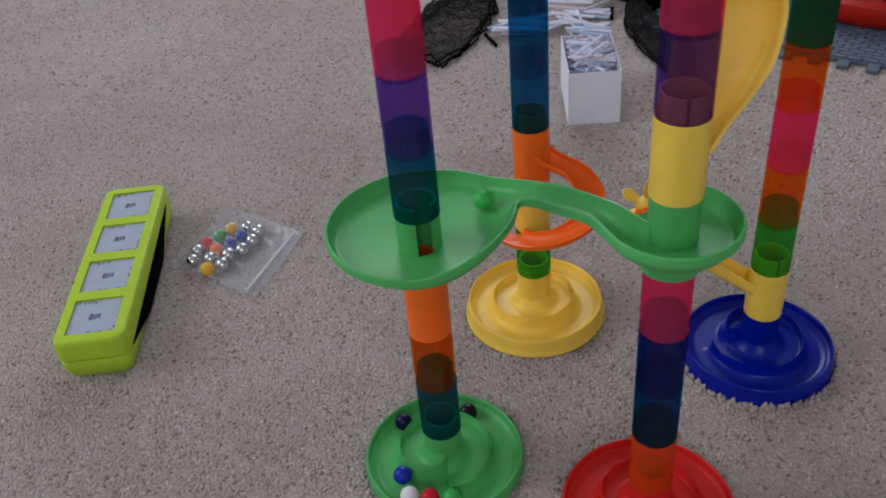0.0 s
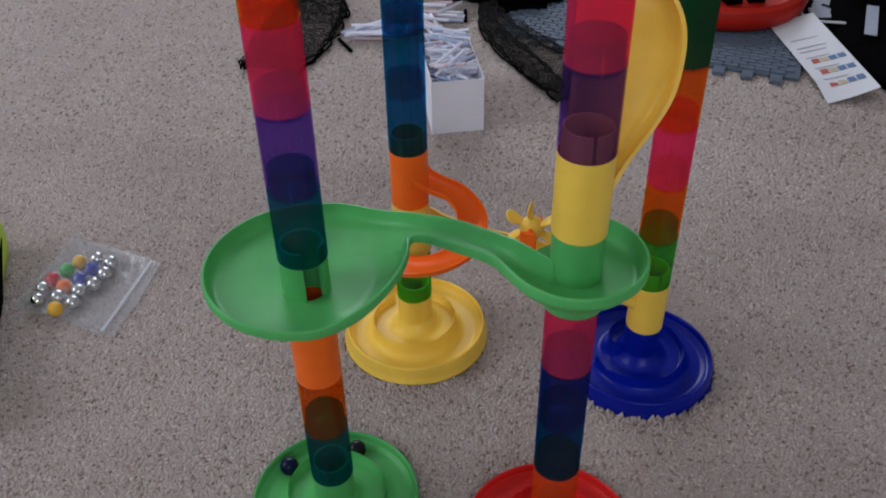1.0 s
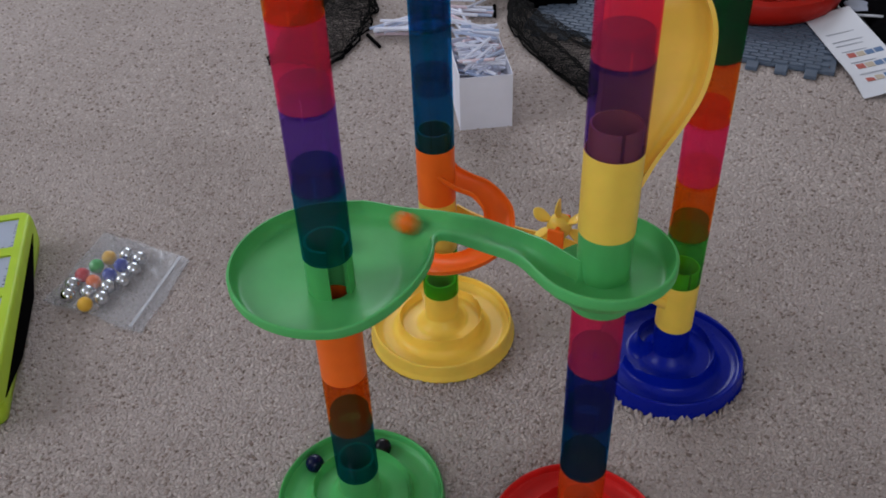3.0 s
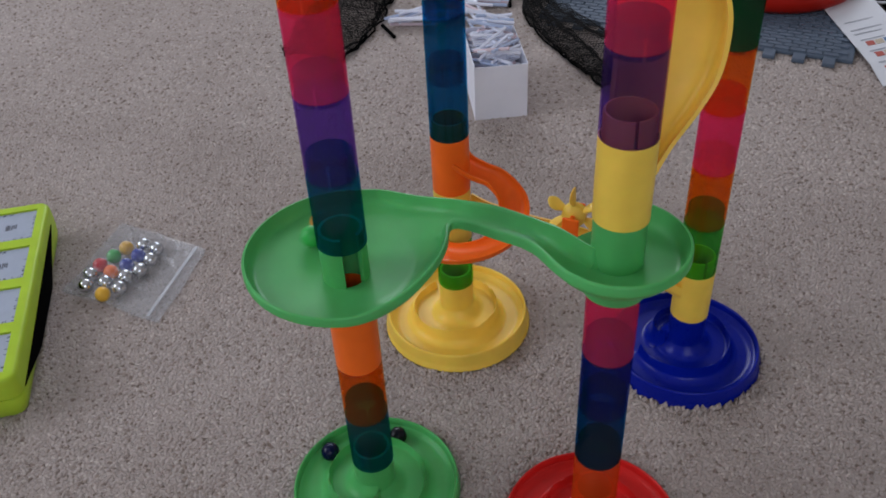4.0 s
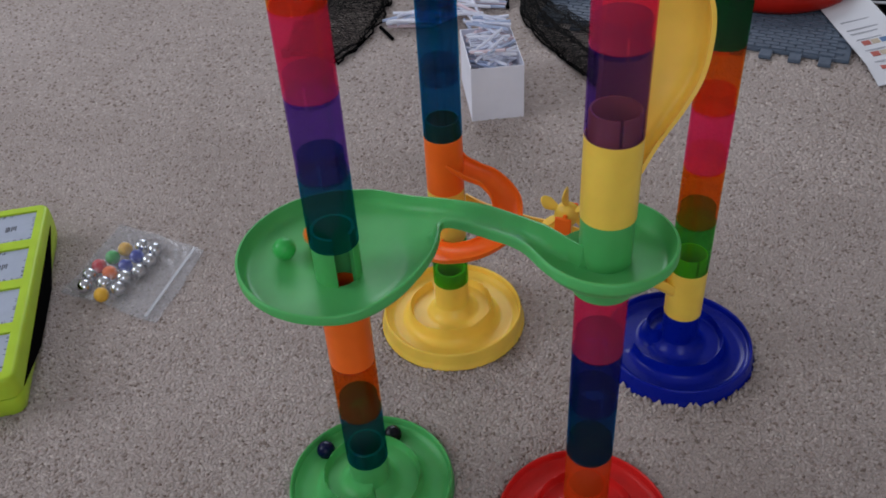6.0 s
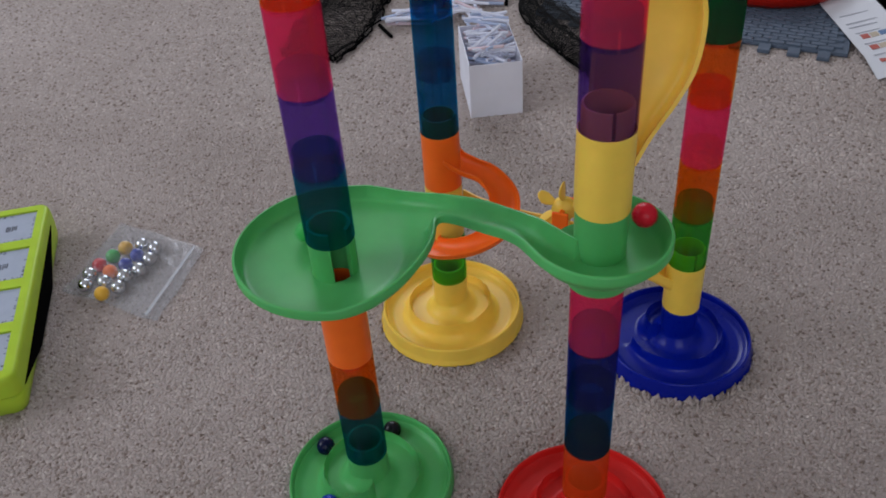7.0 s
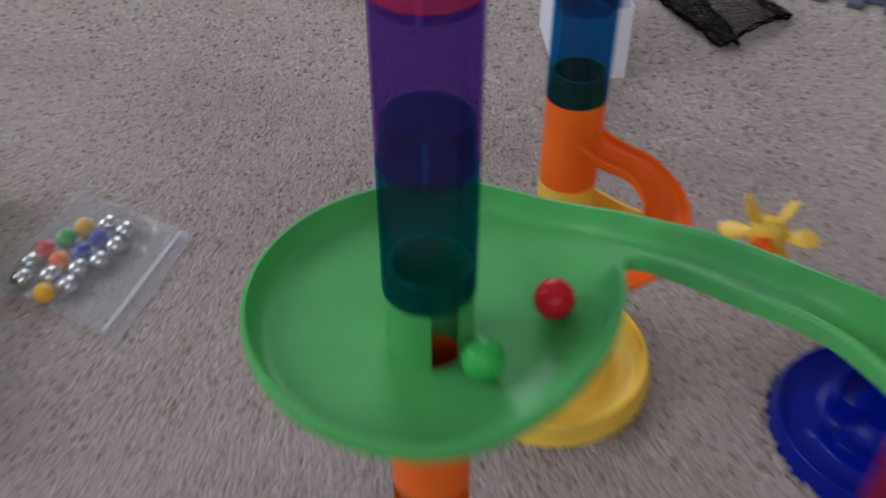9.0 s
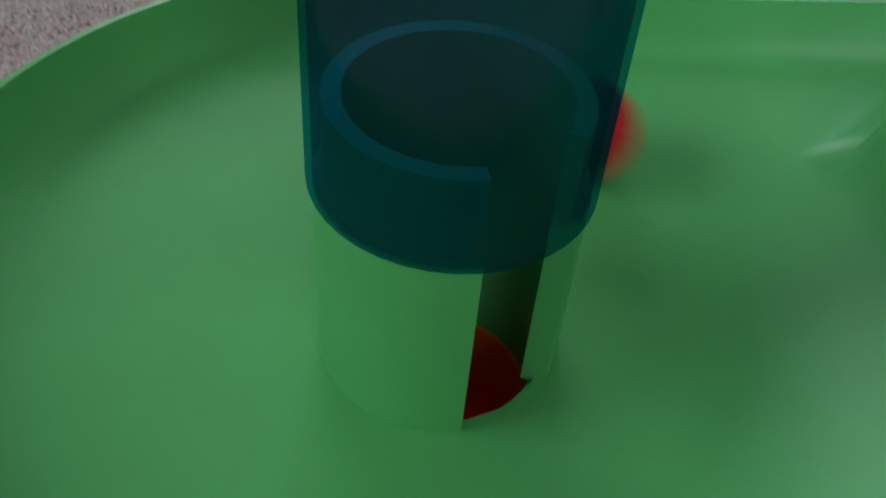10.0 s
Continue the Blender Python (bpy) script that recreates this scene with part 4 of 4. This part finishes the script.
# ---- printed leaflet ----
def leaflet():
    ang = math.degrees(math.atan2(0.216, -0.069)) - 90
    ob = thing("leaflet", "white printed instruction leaflet lying over the mat", "leaflet", at=(*on_floor(0.457, 0.782), 0.0108), rz=ang)
    nx, ny = 10, 20
    Wd, L = 0.069, 0.235
    verts, faces = [], []
    for k in (0, 1):
        for i in range(nx + 1):
            for j in range(ny + 1):
                x, y = Wd * i / nx, L * j / ny
                z = 0.0035 * (j / ny) + 0.0018 * math.sin(x * 30) * (j / ny) - 0.008 * max(0.0, 1 - j / 4) * (1 - x / Wd) + 0.013 * (x / Wd) ** 1.5 - (0.0006 if k else 0)
                verts.append((x, y, z))
    n1 = (nx + 1) * (ny + 1)
    for i in range(nx):
        for j in range(ny):
            a = i * (ny + 1) + j
            faces.append((a, a + ny + 1, a + ny + 2, a + 1))
            faces.append((a + n1, a + n1 + 1, a + n1 + ny + 2, a + n1 + ny + 1))
    raw("sheet", verts, faces, M_PAPER, ob)
    rnd = random.Random(3)

    def patch(x, y, w, h, m, lab):
        o = part("print", box_bm(0, 0, 0, w, h, 0.0004), m, ob, lab)
        u = (x + w / 2) / Wd
        o.matrix_local = pose(x, y, 0.0007 + 0.0035 * (y / L) + 0.013 * (x / Wd) ** 1.5 - 0.008 * max(0.0, 1 - y / L * 5) * (1 - u), 1, -math.degrees(math.atan(0.0195 * u ** 0.5 / Wd)), 0)
    pr = plain("print_red", (0.45, 0.10, 0.08), 0.5)
    pb = plain("print_blue", (0.10, 0.18, 0.34), 0.5)
    pt = plain("print_tan", (0.50, 0.42, 0.32), 0.5)
    pg = plain("print_grey", (0.40, 0.41, 0.47), 0.5)
    for y in (0.030, 0.062, 0.094):
        for k, m in enumerate((pr, pt, pb, pb)):
            patch(0.016 + 0.0122 * k, y, 0.0108, 0.0120, m, "small printed picture")
        patch(0.012, y + 0.0165, 0.034, 0.0018, pg, "line of small print")
    for y in (0.128, 0.140, 0.165):
        patch(0.010, y, rnd.uniform(0.035, 0.05), 0.0025, pg, "line of small print")


leaflet()


# ---- black bag with straps beside the leaflet ----
heap("black_bag", [(0.600, 1.26), (0.575, 1.17), (0.545, 1.06), (0.550, 0.97), (0.585, 0.88), (0.64, 0.79)], [0.05, 0.075, 0.066, 0.068, 0.066, 0.04], [0.05, 0.085, 0.030, 0.030, 0.028, 0.02], "slumped black fabric bag lying on carpet", "bag", M_BLACK, 15.0, rough=0.2)
st = thing("strap", "black curved webbing strap with white edge on the floor", "strap")
arc = [(0.487 + 0.046 * math.cos(a), 1.060 + 0.054 * math.sin(a), 0.014 + 0.004 * math.sin(3 * a)) for a in [radians(150 + 12 * k) for k in range(18)]]
for off, m, nm, zz, wide in ((-0.004, M_BLACK, "webbing", 0.0, 0.016), (-0.0075, M_PAPER, "edging", 0.001, 0.0033)):
    vs, fs = [], []
    for i, (x, y, z) in enumerate(arc):
        d = Vector((x - 0.487, y - 1.060, 0)).normalized()
        for w, h in ((0.0 + off, 0), (wide + off, 0), (wide + off, 0.003), (0.0 + off, 0.003)):
            vs.append((x - d.x * w, y - d.y * w, z + h + zz))
    for i in range(len(arc) - 1):
        for k in range(4):
            q = (k + 1) % 4
            fs.append((i * 4 + k, i * 4 + q, i * 4 + 4 + q, i * 4 + 4 + k))
    raw(nm, vs, fs, m, st)
pad = lathe([(0.0, 0.012), (0.92, 0.012), (1.0, 0.0135), (1.0, 0.0155), (0.92, 0.017), (0.0, 0.0165)], 40)
pad = ([(0.482 + 0.036 * x, 1.062 + 0.044 * y, z) for x, y, z in pad[0]], pad[1])
raw("pad", *pad, M_SCREEN, st, "pale grey inner pad")
slit = part("slit", box_bm(-0.028, -0.003, 0, 0.028, 0.003, 0.003, 0.001, 1), M_BLACK, st, "black slit across the pad")
slit.matrix_local = pose(0.492, 1.058, 0.0155, 0, 0, -38)
tag = thing("tag", "pale grey plastic tag resting on the black bag", "tag", at=(0.530, 0.985, 0.034), rz=-9)
part("plate", box_bm(-0.009, -0.055, 0, 0.009, 0.055, 0.002, 0.0006, 1), M_SCREEN, tag)


# ---- carpet pile ----
def carpet_pile():
    rng = np.random.default_rng(11)
    pts = []
    for x0, x1, y0, y1, s in ((-0.98, 0.60, -0.22, 0.50, 0.0026), (-1.36, 0.98, 0.50, 1.10, 0.0038), (-1.70, 1.30, 1.10, 1.95, 0.0076)):
        gx, gy = np.meshgrid(np.arange(x0, x1, s), np.arange(y0, y1, s), indexing="ij")
        p = np.stack([gx.ravel(), gy.ravel()], 1) + rng.uniform(-0.6, 0.6, (gx.size, 2)) * s
        pts.append(np.c_[p, np.full(len(p), s)])
    p = np.concatenate(pts)
    # the stretch in front of the towers narrows towards the near side
    p = p[(p[:, 1] > 0.5) | ((p[:, 0] > -0.42 - 1.05 * (p[:, 1] + 0.20)) & (p[:, 0] < 0.40 + 0.45 * (p[:, 1] + 0.05)))]
    for c in (TA, TB, TC, TD):
        p = p[np.hypot(p[:, 0] - c[0], p[:, 1] - c[1]) > 0.0703]
    n = len(p)
    s = p[:, 2]
    hgt = rng.uniform(0.0055, 0.0064, n)
    near = np.min([np.hypot(p[:, 0] - c[0], p[:, 1] - c[1]) for c in (TA, TB, TC, TD)], axis=0)
    tall = np.where(np.hypot(p[:, 0] - TD[0], p[:, 1] - TD[1]) < 0.085, 0.9, 0.25)
    hgt *= 1 + tall * np.exp(-((near - 0.071) / 0.004) ** 2) * rng.uniform(0.3, 1.2, n)
    lean = rng.normal(0, 0.0010, (n, 2))
    r = s * rng.uniform(1.0, 1.4, n)
    a = rng.uniform(0, 6.283, n)
    V = np.zeros((n, 7, 3))
    for k in range(3):
        for row, (rad, h, ll) in enumerate(((1.0, 0.0, 0.0), (0.82, 0.68, 0.7))):
            V[:, row * 3 + k, 0] = p[:, 0] + rad * r * np.cos(a + k * 2.0944 + row * 0.5) + lean[:, 0] * ll
            V[:, row * 3 + k, 1] = p[:, 1] + rad * r * np.sin(a + k * 2.0944 + row * 0.5) + lean[:, 1] * ll
            V[:, row * 3 + k, 2] = -0.0045 + hgt * h
    V[:, 6, 0], V[:, 6, 1], V[:, 6, 2] = p[:, 0] + lean[:, 0], p[:, 1] + lean[:, 1], -0.0045 + hgt
    quad = [(0, 1, 4, 3), (1, 2, 5, 4), (2, 0, 3, 5)]
    tri = [(3, 4, 6), (4, 5, 6), (5, 3, 6)]
    loops = np.concatenate([np.array(quad).ravel(), np.array(tri).ravel()])
    all_loops = (loops[None, :] + 7 * np.arange(n)[:, None]).ravel()
    sizes = np.tile([4, 4, 4, 3, 3, 3], n)
    starts = np.concatenate([[0], np.cumsum(sizes)[:-1]])
    me = bpy.data.meshes.new("carpet_pile")
    me.vertices.add(7 * n)
    me.vertices.foreach_set("co", V.ravel())
    me.loops.add(len(all_loops))
    me.loops.foreach_set("vertex_index", all_loops)
    me.polygons.add(len(sizes))
    me.polygons.foreach_set("loop_start", starts)
    me.update(calc_edges=True)
    me.validate()
    ob = link("carpet_pile", me, M_TUFT, None, "", True)
    return tagged(ob, "dense beige and brown speckled carpet tufts", "carpet", kind="stuff")


carpet_pile()

# ---- what rolls ----
GREEN_ROLL = [
    (0, 0.0303, 0.0497, 0.2420), (0.1, -0.0073, 0.0590, 0.2419), (0.2, -0.0399, 0.0414, 0.2417), (0.3, -0.0488, 0.0135, 0.2413),
    (0.4, -0.0360, -0.0236, 0.2407), (0.5, 0.0006, -0.0404, 0.2405), (0.6, 0.0316, -0.0284, 0.2410), (0.7, 0.0453, -0.0013, 0.2418),
    (0.8, 0.0377, 0.0276, 0.2410), (0.9, 0.0108, 0.0467, 0.2411), (1, -0.0204, 0.0450, 0.2412), (1.1, -0.0431, 0.0234, 0.2411),
    (1.2, -0.0456, -0.0067, 0.2409), (1.3, -0.0337, -0.0274, 0.2408), (1.4, -0.0084, -0.0416, 0.2407), (1.5, 0.0153, -0.0386, 0.2406),
    (1.6, 0.0342, -0.0198, 0.2406), (1.7, 0.0358, 0.0100, 0.2403), (1.8, 0.0209, 0.0308, 0.2403), (1.9, 0.0009, 0.0407, 0.2406),
    (2, -0.0210, 0.0402, 0.2409), (2.1, -0.0382, 0.0270, 0.2410), (2.2, -0.0428, 0.0083, 0.2408), (2.3, -0.0339, -0.0206, 0.2405),
    (2.4, -0.0129, -0.0363, 0.2404), (2.5, 0.0102, -0.0362, 0.2403), (2.6, 0.0270, -0.0211, 0.2401), (2.7, 0.0319, 0.0062, 0.2400),
    (2.8, 0.0214, 0.0288, 0.2402), (2.9, 0.0065, 0.0396, 0.2405), (3, -0.0155, 0.0369, 0.2405), (3.1, -0.0314, 0.0198, 0.2403),
    (3.2, -0.0348, -0.0067, 0.2402), (3.3, -0.0223, -0.0276, 0.2402), (3.4, 0.0002, -0.0359, 0.2402), (3.5, 0.0232, -0.0280, 0.2403),
    (3.6, 0.0361, -0.0071, 0.2403), (3.7, 0.0329, 0.0176, 0.2403), (3.8, 0.0145, 0.0349, 0.2404), (3.9, -0.0110, 0.0366, 0.2404),
    (4, -0.0321, 0.0216, 0.2404), (4.1, -0.0390, -0.0036, 0.2405), (4.2, -0.0280, -0.0276, 0.2405), (4.3, -0.0029, -0.0392, 0.2405),
    (4.4, 0.0294, -0.0292, 0.2408), (4.5, 0.0453, -0.0066, 0.2421), (4.6, 0.0436, 0.0212, 0.2416), (4.7, 0.0246, 0.0402, 0.2410),
    (4.8, 0.0010, 0.0439, 0.2408), (4.9, -0.0273, 0.0315, 0.2406), (5, -0.0413, 0.0051, 0.2406), (5.1, -0.0397, -0.0161, 0.2407),
    (5.2, -0.0254, -0.0346, 0.2407), (5.3, -0.0033, -0.0399, 0.2405), (5.4, 0.0170, -0.0303, 0.2401), (5.5, 0.0290, -0.0104, 0.2399),
    (5.6, 0.0258, 0.0192, 0.2400), (5.7, 0.0091, 0.0360, 0.2403), (5.8, -0.0129, 0.0385, 0.2406), (5.9, -0.0318, 0.0260, 0.2406),
    (6, -0.0402, 0.0049, 0.2406), (6.1, -0.0361, -0.0170, 0.2405), (6.2, -0.0212, -0.0332, 0.2405), (6.3, -0.0002, -0.0388, 0.2404),
    (6.4, 0.0202, -0.0325, 0.2404), (6.5, 0.0339, -0.0165, 0.2404), (6.6, 0.0368, 0.0041, 0.2403), (6.7, 0.0286, 0.0228, 0.2403),
    (6.8, 0.0117, 0.0343, 0.2403), (6.9, -0.0106, 0.0348, 0.2403), (7, -0.0286, 0.0227, 0.2403), (7.1, -0.0348, 0.0083, 0.2402),
    (7.2, -0.0332, -0.0070, 0.2401), (7.3, -0.0221, -0.0239, 0.2400), (7.4, -0.0052, -0.0320, 0.2400), (7.5, 0.0114, -0.0296, 0.2399),
    (7.6, 0.0240, -0.0175, 0.2398), (7.7, 0.0294, 0.0004, 0.2398), (7.8, 0.0214, 0.0254, 0.2400), (7.9, 0.0029, 0.0383, 0.2404),
    (8, -0.0128, 0.0372, 0.2405), (8.1, -0.0233, 0.0271, 0.2402), (8.2, -0.0279, 0.0146, 0.2399), (8.3, -0.0301, 0.0023, 0.2398),
    (8.4, -0.0288, -0.0142, 0.2400), (8.5, -0.0262, -0.0221, 0.2401), (8.6, -0.0185, -0.0280, 0.2401), (8.7, -0.0018, -0.0303, 0.2398),
    (8.8, 0.0125, -0.0240, 0.2396), (8.9, 0.0196, -0.0163, 0.2395), (9, 0.0229, -0.0111, 0.2395), (9.1, 0.0135, -0.0080, 0.2385),
    (9.2, 0.0040, -0.0030, 0.2140), (9.3, 0.0000, 0.0000, 0.1420), (9.4, 0.0000, 0.0000, 0.0540), (9.7, 0.0200, -0.0260, 0.0260),
    (10, 0.0360, -0.0400, 0.0150),
]
ORANGE_ROLL = [
    (0, 0.1555, 0.0400, 0.4695), (1.3, 0.1555, 0.0400, 0.4695), (1.55, 0.1630, 0.0480, 0.4650), (1.7, 0.1850, 0.0520, 0.4470),
    (1.8, 0.1970, 0.0310, 0.3660), (1.9, 0.1768, 0.0060, 0.3370), (2, 0.1749, 0.0000, 0.3240), (2.15, 0.1749, 0.0080, 0.2960),
    (2.25, 0.1749, 0.0260, 0.2855), (2.4, 0.1956, 0.0295, 0.2848), (2.5, 0.2031, 0.0041, 0.2848), (2.6, 0.1911, -0.0202, 0.2848),
    (2.7, 0.1628, -0.0207, 0.2848), (2.8, 0.1407, -0.0036, 0.2848), (2.9, 0.1022, 0.0234, 0.2739), (3, 0.0345, 0.0598, 0.2438),
    (3.1, -0.0321, 0.0663, 0.2429), (3.2, -0.0498, 0.0079, 0.2412), (3.3, -0.0430, -0.0256, 0.2412), (3.4, -0.0166, -0.0469, 0.2412),
    (3.5, 0.0172, -0.0463, 0.2412), (3.6, 0.0425, -0.0244, 0.2431), (3.7, 0.0479, 0.0083, 0.2425), (3.8, 0.0312, 0.0368, 0.2411),
    (3.9, 0.0005, 0.0479, 0.2411), (4, -0.0300, 0.0368, 0.2410), (4.1, -0.0463, 0.0090, 0.2410), (4.2, -0.0404, -0.0221, 0.2409),
    (4.3, -0.0154, -0.0397, 0.2407), (4.4, 0.0143, -0.0348, 0.2404), (4.5, 0.0345, -0.0093, 0.2402), (4.6, 0.0316, 0.0244, 0.2405),
    (4.7, 0.0096, 0.0471, 0.2411), (4.8, -0.0192, 0.0518, 0.2416), (4.9, -0.0390, 0.0416, 0.2417), (5, -0.0457, 0.0238, 0.2413),
    (5.1, -0.0415, -0.0006, 0.2406), (5.2, -0.0254, -0.0219, 0.2401), (5.3, 0.0035, -0.0316, 0.2399), (5.4, 0.0282, -0.0211, 0.2402),
    (5.5, 0.0394, -0.0002, 0.2405), (5.6, 0.0358, 0.0220, 0.2407), (5.7, 0.0197, 0.0378, 0.2407), (5.8, 0.0017, 0.0414, 0.2406),
    (5.9, -0.0146, 0.0361, 0.2404), (6, -0.0260, 0.0249, 0.2402), (6.1, -0.0313, 0.0111, 0.2400), (6.2, -0.0302, -0.0026, 0.2398),
    (6.3, -0.0240, -0.0134, 0.2396), (6.4, -0.0147, -0.0198, 0.2394), (6.5, -0.0046, -0.0213, 0.2392), (6.6, 0.0039, -0.0185, 0.2390),
    (6.7, 0.0095, -0.0130, 0.2388), (6.8, 0.0112, -0.0065, 0.2380), (6.9, 0.0040, -0.0030, 0.2140), (7, 0.0000, 0.0000, 0.1420),
    (7.1, 0.0000, 0.0000, 0.0540), (7.4, 0.0200, -0.0260, 0.0200), (7.5, 0.0360, -0.0400, 0.0098), (7.7, 0.0300, -0.0500, 0.0098),
    (7.8, 0.0260, -0.0530, 0.0098), (10, 0.0300, -0.0460, 0.0098),
]
RED_ROLL = [
    (0, 0.1495, 0.0200, 0.4805), (5.9, 0.1495, 0.0200, 0.4805), (6.15, 0.1630, 0.0480, 0.4650), (6.3, 0.1850, 0.0520, 0.4470),
    (6.4, 0.1970, 0.0310, 0.3660), (6.5, 0.1768, 0.0060, 0.3370), (6.6, 0.1749, 0.0000, 0.3240), (6.75, 0.1749, 0.0080, 0.2960),
    (6.85, 0.1749, 0.0260, 0.2855), (7, 0.1984, 0.0249, 0.2848), (7.1, 0.2016, -0.0028, 0.2848), (7.2, 0.1804, -0.0226, 0.2848),
    (7.3, 0.1529, -0.0169, 0.2848), (7.4, 0.1267, 0.0045, 0.2833), (7.5, 0.0737, 0.0434, 0.2595), (7.6, 0.0019, 0.0547, 0.2415),
    (7.7, -0.0522, 0.0184, 0.2416), (7.8, -0.0414, -0.0323, 0.2414), (7.9, -0.0006, -0.0476, 0.2411), (8, 0.0360, -0.0292, 0.2418),
    (8.1, 0.0493, 0.0076, 0.2431), (8.2, 0.0355, 0.0419, 0.2420), (8.3, 0.0013, 0.0580, 0.2418), (8.4, -0.0388, 0.0428, 0.2418),
    (8.5, -0.0533, 0.0123, 0.2415), (8.6, -0.0434, -0.0252, 0.2412), (8.7, -0.0093, -0.0448, 0.2409), (8.8, 0.0238, -0.0366, 0.2408),
    (8.9, 0.0427, -0.0114, 0.2417), (9, 0.0403, 0.0237, 0.2410), (9.1, 0.0163, 0.0482, 0.2413), (9.2, -0.0121, 0.0528, 0.2415),
    (9.3, -0.0384, 0.0364, 0.2414), (9.4, -0.0470, 0.0058, 0.2410), (9.5, -0.0339, -0.0238, 0.2406), (9.6, -0.0069, -0.0378, 0.2404),
    (9.7, 0.0214, -0.0318, 0.2404), (9.8, 0.0368, -0.0130, 0.2405), (9.9, 0.0371, 0.0140, 0.2405), (10, 0.0165, 0.0375, 0.2406),
]


def motions():
    walk(rolling_green, [(t, pose(x, y, z)) for t, x, y, z in GREEN_ROLL])
    walk(rolling_orange, [(t, pose(x, y, z)) for t, x, y, z in ORANGE_ROLL])
    walk(wheel, [(t, pose(*WHEEL, 0, turn, -8)) for t, turn in ((0, 0), (8.3, 0), (8.6, 18), (9.0, 27), (10, 27))])
    walk(rolling_red, [(t, pose(x, y, z)) for t, x, y, z in RED_ROLL])


motions()
